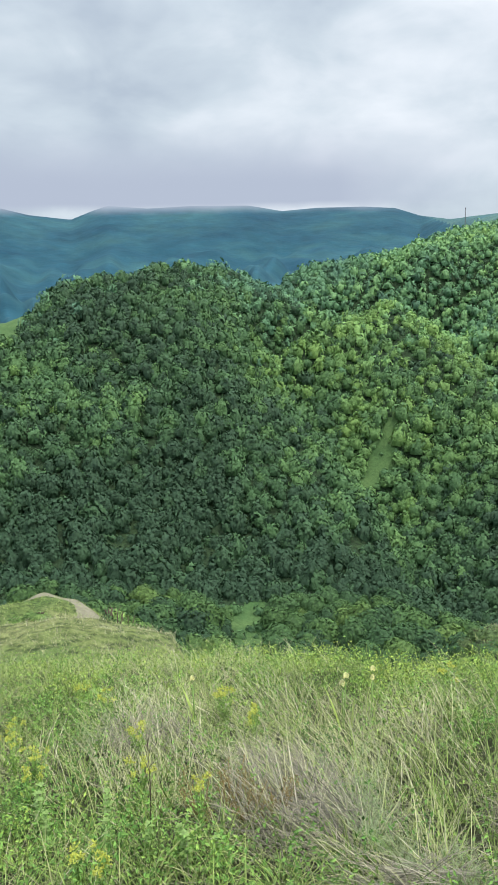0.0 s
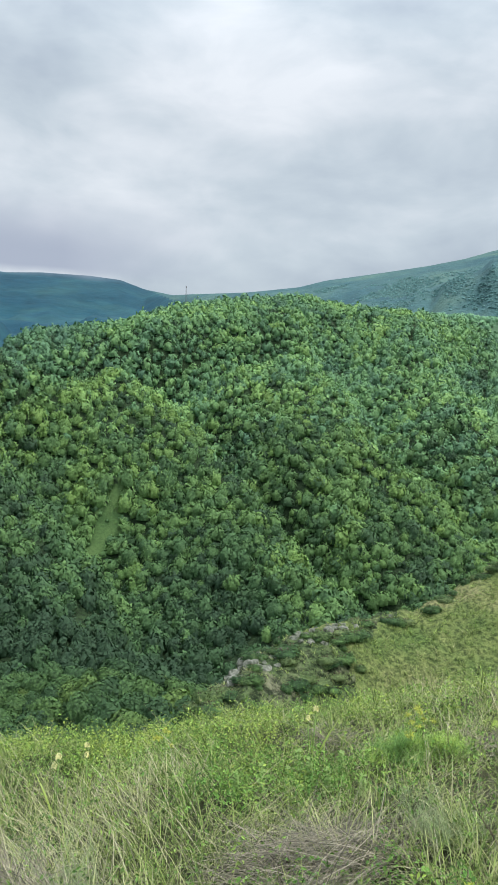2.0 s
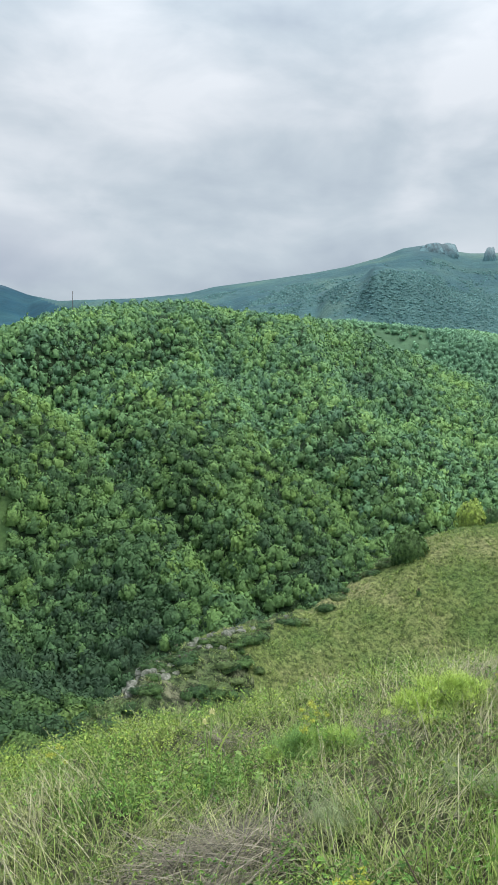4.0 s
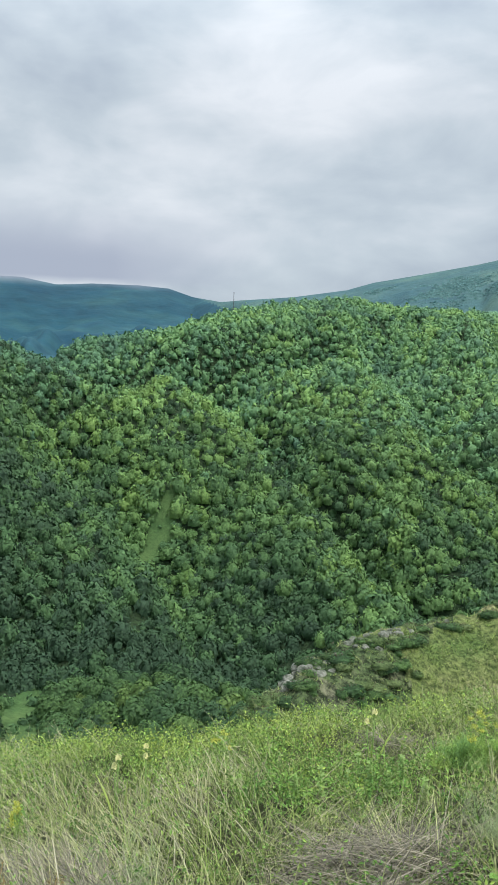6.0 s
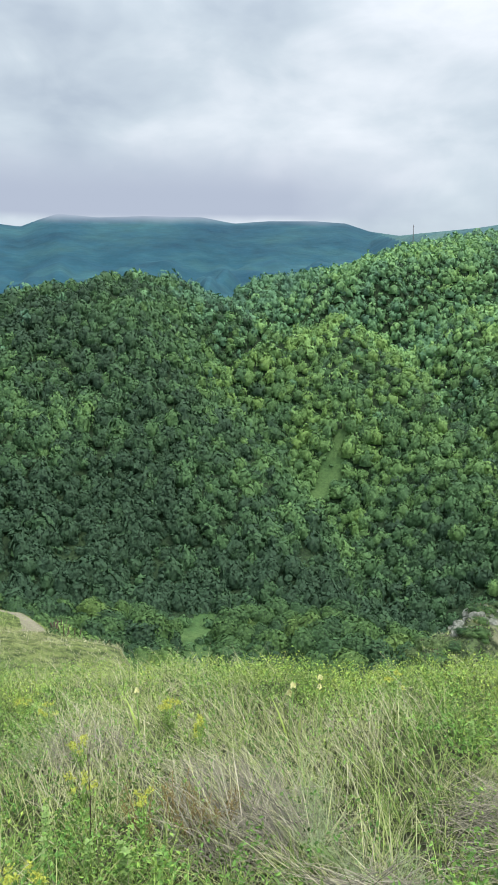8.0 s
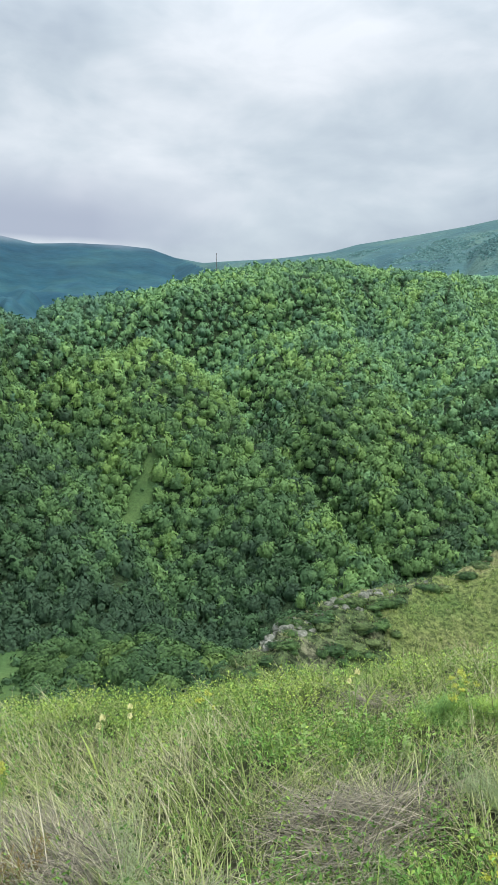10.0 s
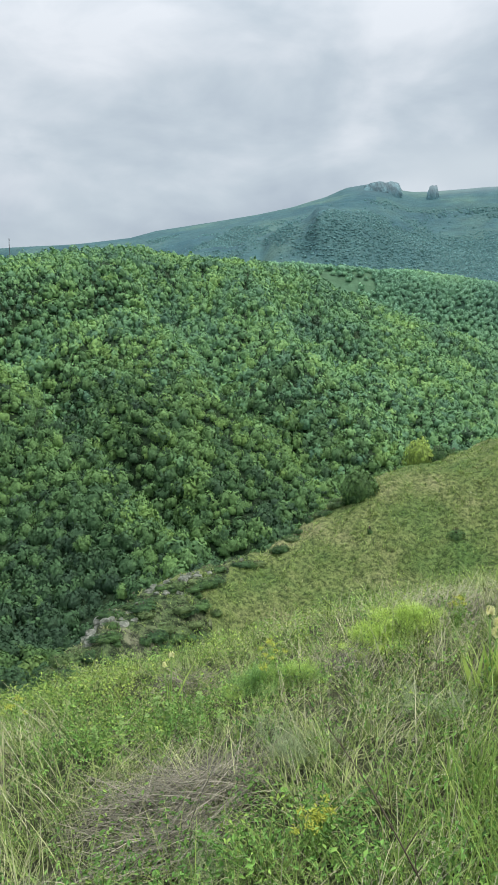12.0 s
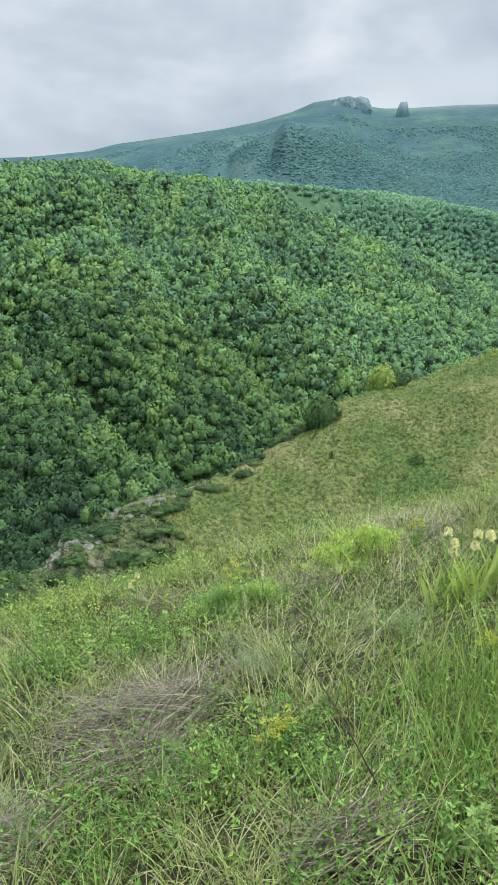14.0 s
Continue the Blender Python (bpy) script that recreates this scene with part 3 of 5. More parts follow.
rng = np.random.RandomState(7)
STEP = 2.7
gx, gy = np.meshgrid(np.arange(-480, 480, STEP), np.arange(60, 640, STEP))
gx = (gx + (rng.rand(*gx.shape) - 0.5) * STEP * 0.9).ravel()
gy = (gy + (rng.rand(*gy.shape) - 0.5) * STEP * 0.9).ravel()
gz, gaz, gr = land(gx, gy)
g_rv, g_rh = np.interp(gaz, AZ, GR_R[:, 12]), np.interp(gaz, AZ, GR_R[:, 14])
sl = np.hypot(land(gx + 2, gy)[0] - land(gx - 2, gy)[0], land(gx, gy + 2)[0] - land(gx, gy - 2)[0]) / 4
# what the brow of the meadow and the spur hide for good carries no trees
brow = np.interp(gaz, AZ, np.degrees(np.arctan2(np.max(((grid_z - EYE) / np.maximum(RR, 1.0))[:, (RR > 2) & (RR < 100)], axis=1), 1)))
top_el = np.degrees(np.arctan2(gz + 8 - EYE, gr))
keep = (top_el > brow - 1.5) & (rng.rand(len(gx)) < 0.50 * (1 + sl ** 2)) & (gaz > -50) & (gaz < 36) & (gr > g_rv - 42) & (gr < g_rh * 1.04) & ~cleared(gx, gy)
gx, gy, gz, gaz, gr = (v[keep] for v in (gx, gy, gz, gaz, gr))
u_t = (gr - np.interp(gaz, AZ, GR_R[:, 12])) / (np.interp(gaz, AZ, GR_R[:, 14]) - np.interp(gaz, AZ, GR_R[:, 12]))


def along(line, a, b, share):
    """How near to a rib's line, on either flank."""
    d = gaz - np.interp(share, *zip(*line))
    return np.where(d < 0, np.exp(-((d / a) ** 2)), np.exp(-((d / b) ** 2)))


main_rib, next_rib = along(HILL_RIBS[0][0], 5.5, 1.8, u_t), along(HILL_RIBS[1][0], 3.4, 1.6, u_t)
# light on the rib crests, put into the tint; crowns are smaller there
lit_rib = main_rib * np.clip((0.68 - u_t) / 0.12, 0, 1) * np.clip((u_t - 0.14) / 0.25, 0, 1) + 0.6 * next_rib * np.clip((0.7 - u_t) / 0.2, 0, 1)
ledge = np.exp(-(((u_t - 0.62) / 0.05) ** 2)) * np.clip((gaz + 30) / 6, 0, 1) * np.clip((-8 - gaz) / 5, 0, 1)  # paler crowns on the shoulder
slope_shade = np.maximum(1.15 * np.clip((0.26 - u_t) / 0.2, 0, 1) * np.clip((16 - gaz) / 8, 0, 1), np.clip((0.5 - u_t) / 0.25, 0, 1) * np.clip((-20 - gaz) / 9, 0, 1)) * (1 - 0.5 * main_rib)  # shade low in the valley and on the left flank, put into the tint
kind_of = rng.rand(len(gx)) + 0.35 * wave(gx, gy, 55, 37)  # the species, mixed in loose groups
species = np.where(kind_of < 0.28, -0.30, np.where(kind_of < 0.75, 0.0, np.where(kind_of < 1.0, 0.10, 0.2)))
stand = 0.44 + 0.13 * wave(gx, gy, 90, 31) + 0.10 * wave(gx, gy, 26, 34) + 0.13 * rng.normal(size=len(gx)) + species
# tint also carries the slopes' light and shade, brighter towards the right
stand = np.clip(stand - 0.15 + 0.30 * np.clip((gaz + 32) / 20, 0, 1) + 0.27 * lit_rib + 0.32 * ledge - 0.38 * slope_shade, 0.02, 0.98)
# the broadleaf foliage again, paler and bluer: haze over the farther slope
M_TREEU = leaf_material("hazy_slope_foliage", [(0.0, (0.070, 0.154, 0.098)), (0.4, (0.112, 0.233, 0.116)), (0.75, (0.165, 0.306, 0.118)), (1.0, (0.214, 0.361, 0.113))], 0.10, clump=1.2, lo=0.86, hi=1.14, mottle=0.26)
rad = (2.15 + 2.3 * rng.rand(len(gx)) ** 1.8 + 0.35 * wave(gx, gy, 40, 33)) * (1 - 0.22 * np.clip(lit_rib, 0, 1))
hgt = rad * (1.2 + 0.55 * rng.rand(len(gx)))
near_edge = np.argsort(gr + 200 * ((gaz > 6) | (gaz < -46)))[:300]
single = np.zeros(len(gx), bool)
single[near_edge] = True
mixed = gr + 22 * rng.normal(size=len(gr))
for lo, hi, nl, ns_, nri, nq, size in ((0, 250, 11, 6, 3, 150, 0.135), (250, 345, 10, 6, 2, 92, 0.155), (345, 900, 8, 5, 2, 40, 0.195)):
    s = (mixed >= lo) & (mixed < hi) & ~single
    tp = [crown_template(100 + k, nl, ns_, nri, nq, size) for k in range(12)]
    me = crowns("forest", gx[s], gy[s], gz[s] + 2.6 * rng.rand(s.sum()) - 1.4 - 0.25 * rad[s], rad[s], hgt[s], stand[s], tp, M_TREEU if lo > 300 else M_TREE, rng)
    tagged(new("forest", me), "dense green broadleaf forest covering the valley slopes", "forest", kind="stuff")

# hazel and saplings filling the wood between the crowns, tinted dark as gap shade
sx, sy = np.meshgrid(np.arange(-480, 480, 3.3), np.arange(60, 640, 3.3))
sx, sy = (sx + 3.2 * (rng.rand(*sx.shape) - 0.5)).ravel(), (sy + 3.2 * (rng.rand(*sy.shape) - 0.5)).ravel()
sz, saz, sr = land(sx, sy)
s_el = np.degrees(np.arctan2(sz + 4 - EYE, sr))
s_brow = np.interp(saz, AZ, np.degrees(np.arctan2(np.max(((grid_z - EYE) / np.maximum(RR, 1.0))[:, (RR > 2) & (RR < 100)], axis=1), 1)))
s = (s_el > s_brow - 1) & (saz > -50) & (saz < 30) & (sr > np.interp(saz, AZ, GR_R[:, 12]) - 30) & (sr < np.interp(saz, AZ, GR_R[:, 14])) & ~cleared(sx, sy) & (rng.rand(len(sx)) < 0.5)
sx, sy, sz = sx[s], sy[s], sz[s]
sap = 1.5 + 1.1 * rng.rand(len(sx))
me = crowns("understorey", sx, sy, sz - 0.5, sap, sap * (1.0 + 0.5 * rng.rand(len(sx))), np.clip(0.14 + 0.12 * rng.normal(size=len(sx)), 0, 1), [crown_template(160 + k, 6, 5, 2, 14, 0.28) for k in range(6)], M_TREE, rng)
tagged(new("understorey", me), "saplings and hazel filling the forest, tinted dark as gap shade", "saplings", kind="stuff")

# low brush in the glades
bx, by = np.meshgrid(np.arange(-120, -30, 1.5), np.arange(135, 310, 1.5))
bx, by = (bx + 1.4 * (rng.rand(*bx.shape) - 0.5)).ravel(), (by + 1.4 * (rng.rand(*by.shape) - 0.5)).ravel()
s = cleared(bx, by) & (rng.rand(len(bx)) < 0.04 + 0.1 * wave(bx, by, 9, 35) + 0.1 * (np.hypot(bx, by) < 220))
bx, by = bx[s], by[s]
br = 0.9 + 0.9 * rng.rand(len(bx)) ** 2 + 0.5 * (np.hypot(bx, by) < 220) * rng.rand(len(bx))
me = crowns("glade_brush", bx, by, land(bx, by)[0] - 0.2, br, br * (0.9 + 0.7 * rng.rand(len(bx))), 0.15 + 0.35 * rng.rand(len(bx)) + 0.25 * (np.hypot(bx, by) > 220), [crown_template(150 + k, 6, 7, 3, 50, 0.2) for k in range(4)], M_TREE, rng)
tagged(new("glade_brush", me), "low green brush growing in the forest glades", "brush", kind="stuff")

# the trees at the foot of the slope, one by one
M_BARK = ground_material("bark", [(0.3, (0.07, 0.05, 0.035)), (0.7, (0.16, 0.13, 0.1))], 2.0, 14.0, 0.03)
# foliage colour lowered to stand for the shade of the valley bottom
M_TREE1 = leaf_material("shaded_valley_foliage", [(0.0, (0.030, 0.068, 0.034)), (0.4, (0.045, 0.100, 0.040)), (0.75, (0.074, 0.145, 0.046)), (1.0, (0.115, 0.190, 0.053))], 0.14, attr=False, clump=1.8, lo=0.76, hi=1.24)
models = []
for k in range(5):
    root = tagged(new("tree"), "green broadleaf tree with a rounded crown in the valley wood", "tree", "trees at the foot of the wooded slope")
    tv, tn, tf, tsz = crown_template(300 + k, 16, 10, 4, 700, 0.085)
    tv = tv * np.array([3.4, 3.4, 3.8]) + np.array([0, 0, 2.2])
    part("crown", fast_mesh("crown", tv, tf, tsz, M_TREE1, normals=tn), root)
    part("trunk", tube("trunk", [(0, 0, -0.8), (0.1, 0.05, 1.5), (0.0, 0.15, 3.2), (0.2, 0.1, 5.2)], [0.26, 0.2, 0.16, 0.06], M_BARK), root)
    models.append(root)
for i, t in enumerate(near_edge):
    sc = rad[t] / 3.1
    m = pose(gx[t], gy[t], gz[t], 0, 0, rng.rand() * 360) @ Matrix.Diagonal((sc, sc, sc * (0.85 + 0.3 * rng.rand()), 1))
    if i < len(models):
        models[i].matrix_basis = m
    else:
        ob = copy_thing(models[i % len(models)], Matrix())
        ob.matrix_basis = m

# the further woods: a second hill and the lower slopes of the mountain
# both far foliage colours are lightened and blued to imitate haze
M_TREE2 = leaf_material("hazy_upland_foliage", [(0.0, (0.144, 0.293, 0.201)), (0.5, (0.201, 0.380, 0.236)), (1.0, (0.270, 0.460, 0.247))], 0.3, lo=0.85, hi=1.15)
M_TREE3 = leaf_material("hazy_mountain_foliage", [(0.0, (0.124, 0.259, 0.275)), (1.0, (0.173, 0.329, 0.324))], 0.4, lo=0.88, hi=1.12)
step = 4.1
hx, hy = np.meshgrid(np.arange(60, 640, step), np.arange(500, 1060, step))
hx, hy = (hx + (rng.rand(*hx.shape) - 0.5) * step).ravel(), (hy + (rng.rand(*hy.shape) - 0.5) * step).ravel()
hz, haz, hr = land(hx, hy)
h_rh = np.interp(haz, AZ, GR_R[:, 14])
field = (1 + 0.5 * wave(hx, hy, 70, 44)) * np.exp(-(((haz - 12.5) / 4.0) ** 2)) * np.clip((hr - 760) / 60, 0, 1)
keep = (haz > 7) & (haz < 36) & (hr > h_rh * 1.15) & (hr < 1040) & (rng.rand(len(hx)) > np.where(field > 0.35, 0.80 + 0.18 * np.sign(wave(hx, hy, 60, 43)), 0.03))
hx, hy, hz = hx[keep], hy[keep], hz[keep]
r2 = 3.3 + 2.2 * rng.rand(len(hx))
tp = [crown_template(400 + k, 7, 5, 2, 26, 0.24) for k in range(6)]
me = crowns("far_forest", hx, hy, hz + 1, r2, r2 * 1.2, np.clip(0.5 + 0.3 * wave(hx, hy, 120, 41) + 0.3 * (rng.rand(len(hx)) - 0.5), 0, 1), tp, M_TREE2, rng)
tagged(new("forest", me), "broadleaf forest on the hill behind the valley, green paled by painted haze", "forest", kind="stuff")
step = 5.2
hx, hy = np.meshgrid(np.arange(-150, 1250, step), np.arange(900, 2000, step))
hx, hy = (hx + (rng.rand(*hx.shape) - 0.5) * step).ravel(), (hy + (rng.rand(*hy.shape) - 0.5) * step).ravel()
hz, haz, hr = land(hx, hy)
wood = wood_share(hx, hy)
keep = (haz > -3) & (haz < 31) & (hr > 1020) & (hr < 1690) & (rng.rand(len(hx)) < np.clip((wood - 0.12) * 1.3, 0.012, 0.95))
hx, hy, hz = hx[keep], hy[keep], hz[keep]
r2 = 3.6 + 2.6 * rng.rand(len(hx)) ** 2
tp = [crown_template(500 + k, 5, 6, 2, 5, 0.28) for k in range(8)]
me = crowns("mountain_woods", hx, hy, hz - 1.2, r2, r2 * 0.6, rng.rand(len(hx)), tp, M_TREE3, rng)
tagged(new("mountain_woods", me), "scattered woods on the mountain, blue-green from painted haze", "woods", kind="stuff")

# ---- the meadow ----


def strips(px, py, pz, length, width, toward, lean, droop, tint, mat, name, cut=4):
    """Grass blades: a strip that tapers to a tip, leaning the way it is given (radians from +x) and drooping at its end."""
    n = len(px)
    ts = np.linspace(0, 1, cut)
    dx, dy = np.cos(toward), np.sin(toward)
    V = np.zeros((n, 2 * cut - 1, 3))
    for k, t in enumerate(ts):
        ang = lean + droop * t
        out = length * (t * np.sin(lean + 0.5 * droop * t))
        up = length * (t * np.cos(lean + 0.5 * droop * t))
        c = np.stack([px + dx * out, py + dy * out, pz + up], -1)
        if k == cut - 1:
            V[:, 2 * k] = c
        else:
            w = width * (1 - 0.75 * t ** 1.5) * 0.5
            side = np.stack([-np.sin(toward + 0.9 * np.sin(px * 91)), np.cos(toward + 0.9 * np.sin(px * 91)), 0 * dx], -1) * w[:, None]
            V[:, 2 * k], V[:, 2 * k + 1] = c - side, c + side
    m = 2 * cut - 1
    base = (np.arange(n) * m)[:, None]
    F, S = [], []
    per = np.concatenate([np.array([2 * k, 2 * k + 1, 2 * k + 3, 2 * k + 2]) for k in range(cut - 2)] + [np.array([2 * cut - 4, 2 * cut - 3, 2 * cut - 2])])
    flat = (base + per[None]).ravel()
    sizes = np.tile(np.array([4] * (cut - 2) + [3]), n)
    return fast_mesh(name, V.reshape(-1, 3), flat, sizes, mat, tint=np.repeat(tint, m))


def scatter(n, az0, az1, r0, r1, seed, power=1.0):
    g = np.random.RandomState(seed)
    a = np.radians(az0 + (az1 - az0) * g.rand(n))
    r = np.sqrt(r0 ** 2 + (r1 ** 2 - r0 ** 2) * g.rand(n) ** power)
    return r * np.sin(a), r * np.cos(a), g


def patches(x, y, spots):
    v = np.zeros(len(x))
    for cx, cy, sx, sy, w in spots:
        v = np.maximum(v, w * np.exp(-(((x - cx) / sx) ** 2 + ((y - cy) / sy) ** 2)))
    return v


DRY = [(-1.3, 2.9, 0.55, 0.5, 1.0), (-1.45, 3.5, 0.5, 0.5, 1.0), (-2.6, 3.4, 0.5, 0.35, 0.9), (-2.0, 4.1, 0.6, 0.5, 0.8), (0.05, 3.0, 0.42, 0.3, 0.8), (0.57, 1.75, 0.3, 0.2, 0.8),
       (0.0, 4.6, 0.4, 0.25, 0.8), (1.1, 4.3, 0.35, 0.35, 0.8), (2.0, 5.0, 0.7, 0.5, 0.9), (0.9, 3.1, 0.5, 0.4, 0.5), (-0.6, 2.4, 0.4, 0.25, 0.7), (-0.8, 4.2, 0.4, 0.4, 0.5), (-3.0, 5.0, 1.0, 0.8, 0.6), (1.0, 2.85, 0.45, 0.4, 0.35), (1.6, 3.9, 0.4, 0.3, 0.5), (-3.2, 2.9, 0.5, 0.4, 0.7), (-2.3, 2.9, 0.6, 0.4, 0.7), (-2.7, 4.0, 0.8, 0.5, 0.7), (-1.0, 3.6, 0.5, 0.5, 0.8), (-0.3, 3.3, 0.4, 0.3, 0.5)]
LUSH = [(0.75, 1.75, 0.35, 0.3, 0.8), (-0.15, 2.35, 0.3, 0.25, 0.7), (-0.1, 4.0, 0.5, 0.35, 1.0), (-0.45, 3.85, 0.3, 0.3, 0.9), (-1.1, 5.0, 0.8, 0.5, 1.0), (-2.5, 2.3, 0.5, 0.4, 1.0), (-1.6, 2.2, 0.4, 0.25, 0.8), (-2.6, 5.2, 0.9, 0.6, 0.8), (0.5, 2.4, 0.3, 0.3, 0.7),
        (-3.6, 4.2, 0.7, 0.7, 0.8), (1.2, 5.2, 0.5, 0.4, 0.5), (-0.75, 4.9, 0.5, 0.4, 0.8)]


def hummock(x, y, length=0.34):
    """Clumps (above 0) and hollows (below) of the sward."""
    return wave(x, y, length, 67) + 0.5 * wave(x, y, length * 0.45, 68)


def meadow_z(x, y):
    return land(x, y)[0]


# green sward, growing in tufts that lean outward
def tufts(n, az0, az1, r0, r1, seed, per, length, width, tone_at, spread=0.035, lean=(0.1, 0.75), droop=(0.3, 1.2), power=1.25, clumped=0.0):
    cx, cy, g = scatter(n, az0, az1, r0, r1, seed, power)
    size = 0.65 + 0.7 * g.rand(n)
    if clumped:
        c = hummock(cx, cy, clumped)
        keep = (c > -0.12) | (g.rand(n) < 0.12)
        cx, cy, size, n = cx[keep], cy[keep], (size * np.clip(0.9 + 0.4 * c, 0.4, 1.5))[keep], int(keep.sum())
    a = g.rand(n, per) * 6.283
    d = np.abs(g.normal(scale=spread, size=(n, per))) * size[:, None]
    bx, by = (cx[:, None] + d * np.cos(a)).ravel(), (cy[:, None] + d * np.sin(a)).ravel()
    tone = np.clip(np.repeat(tone_at(cx, cy, g), per) + 0.09 * g.normal(size=n * per), 0, 1)
    L = length * np.repeat(size, per) * (0.5 + 0.8 * g.rand(n * per))
    return bx, by, L, width * (0.7 + 0.7 * g.rand(n * per)), a.ravel() + 0.5 * g.normal(size=n * per), lean[0] + (lean[1] - lean[0]) * g.rand(n * per), droop[0] + (droop[1] - droop[0]) * g.rand(n * per), tone


def green_tone(x, y, g):
    return np.clip(0.27 + 0.16 * wave(x, y, 1.1, 62) + 0.15 * g.normal(size=len(x)) + 0.2 * patches(x, y, DRY) - 0.1 * patches(x, y, LUSH), 0.0, 0.9)


x, y, L, W, to, le, dr, tone = tufts(9600, -54, 40, 1.25, 9.0, 61, 11, 0.185, 0.0050, green_tone, 0.026, clumped=0.34)
tagged(new("meadow_grass", strips(x, y, meadow_z(x, y) - 0.015, L, W, to, le, dr, tone, M_BLADE, "meadow_grass")), "green and yellowish meadow grass on the slope", "grass", kind="stuff")
xs, ys, g = scatter(3900, 40, 306, 0.1, 9.0, 64, 1.1)
xn, yn, g = scatter(500, -54, 40, 0.1, 1.3, 65)
x = np.repeat(np.concatenate([xs, xn]), 7) + g.normal(scale=0.04, size=7 * 4400)
y = np.repeat(np.concatenate([ys, yn]), 7) + g.normal(scale=0.04, size=7 * 4400)
n = len(x)
me = strips(x, y, meadow_z(x, y) - 0.015, 0.1 + 0.14 * g.rand(n), 0.006 + 0.004 * g.rand(n), g.rand(n) * 6.283, 0.1 + 0.6 * g.rand(n), 0.3 + 0.9 * g.rand(n), np.clip(0.3 + 0.2 * wave(x, y, 1.1, 62) + 0.12 * g.normal(size=n), 0, 0.9), M_BLADE, "meadow_grass", cut=3)
tagged(new("meadow_grass", me), "green and yellowish meadow grass on the slope", "grass", kind="stuff")
# dead and dry stalks, bent over by the wind
x, y, g = scatter(90000, -54, 40, 1.3, 8.5, 71, 1.2)
dry = patches(x, y, DRY)
keep = g.rand(len(x)) < 0.03 + 0.36 * dry ** 1.5
x, y, dry = x[keep], y[keep], dry[keep]
to = np.where(x < -0.4, 2.75, 0.4) + g.normal(scale=0.5, size=len(x)) + 0.9 * wave(x, y, 1.6, 74)
L = 0.14 + 0.26 * g.rand(len(x)) + 0.2 * dry
me = strips(x, y, meadow_z(x, y), L, 0.0026 + 0.0020 * g.rand(len(x)), to, 0.5 + 0.55 * g.rand(len(x)), 0.3 + 0.8 * g.rand(len(x)), np.clip(0.70 + 0.13 * g.normal(size=len(x)), 0.45, 1), M_BLADE, "dry_grass")
tagged(new("dry_grass", me), "pale dry grass stalks bent over by the wind", "grass", kind="stuff")
# thin tangled stems everywhere
x, y, g = scatter(56000, -54, 40, 1.3, 8.5, 75, 1.2)
keep = (g.rand(len(x)) > 0.75 * patches(x, y, LUSH)) & ((hummock(x, y) > -0.05) | (g.rand(len(x)) < 0.15))
x, y = x[keep], y[keep]
me = strips(x, y, meadow_z(x, y) + 0.04, 0.07 + 0.15 * g.rand(len(x)), 0.0020 + 0.0016 * g.rand(len(x)), g.rand(len(x)) * 6.283, 0.4 + 0.8 * g.rand(len(x)), 0.4 + 1.2 * g.rand(len(x)), np.clip(0.6 + 0.13 * g.normal(size=len(x)) + 0.1 * np.clip((x - 0.4) / 0.6, 0, 1), 0.3, 0.9), M_BLADE, "tangled_stems", cut=3)
tagged(new("tangled_stems", me), "thin pale green tangled stems in the meadow", "grass", kind="stuff")
# long green grass beside the irises
M_TALL = leaf_material("tall_grass_blade", [(0.0, (0.14, 0.26, 0.05)), (0.5, (0.22, 0.345, 0.075)), (1.0, (0.36, 0.44, 0.14))], 0.3, 0.55, lo=0.6, hi=1.4)
x, y, g = scatter(6500, 12, 40, 1.5, 3.9, 81)
keep = g.rand(len(x)) < patches(x, y, [(1.35, 2.15, 0.4, 0.45, 1.0), (1.65, 2.5, 0.3, 0.3, 0.6), (0.95, 1.9, 0.25, 0.3, 0.5)]) * 1.0
x, y = x[keep], y[keep]
me = strips(x, y, meadow_z(x, y), 0.16 + 0.24 * g.rand(len(x)), 0.004 + 0.003 * g.rand(len(x)), g.rand(len(x)) * 6.283, 0.05 + 0.3 * g.rand(len(x)), 0.2 + 0.8 * g.rand(len(x)), np.clip(0.55 + 0.28 * g.normal(size=len(x)), 0, 1), M_TALL, "tall_grass")
tagged(new("tall_grass", me), "tall upright bright green grass", "grass", kind="stuff")


def leaves(px, py, pz, size, tint, g, mat, name, up=0.6):
    """Small pointed leaves, folded along the midrib."""
    n = len(px)
    nrm = unit(g.normal(size=(n, 3)) + np.array([0, 0, up * 2]))
    t = unit(np.cross(nrm, g.normal(size=(n, 3))))
    b = np.cross(nrm, t)
    c = np.stack([px, py, pz], -1)
    s = size[:, None]
    V = np.stack([c - t * s, c - b * s * 0.45 + nrm * s * 0.2, c + t * s - nrm * s * 0.15, c + b * s * 0.45 + nrm * s * 0.2], 1).reshape(-1, 3)
    per = np.array([0, 1, 2, 0, 2, 3])
    return fast_mesh(name, V, ((np.arange(n) * 4)[:, None] + per[None]).ravel(), np.full(2 * n, 3), mat, tint=np.repeat(tint, 4))


M_WEED = leaf_material("weed_leaf", [(0.0, (0.10, 0.22, 0.05)), (0.5, (0.18, 0.33, 0.075)), (1.0, (0.33, 0.43, 0.09))], 0.25, 0.6, lo=0.4, hi=1.5)
M_HERB = leaf_material("herb_leaf", [(0.0, (0.09, 0.18, 0.035)), (0.5, (0.19, 0.29, 0.06)), (1.0, (0.34, 0.39, 0.13))], 0.2, 0.6, lo=0.4, hi=1.5)
x, y, g = scatter(12000, -54, 40, 1.4, 8.3, 91, 1.2)
lush = patches(x, y, LUSH)
keep = g.rand(len(x)) < 0.13 + 0.8 * lush
x, y = x[keep], y[keep]
n_leaf = 26
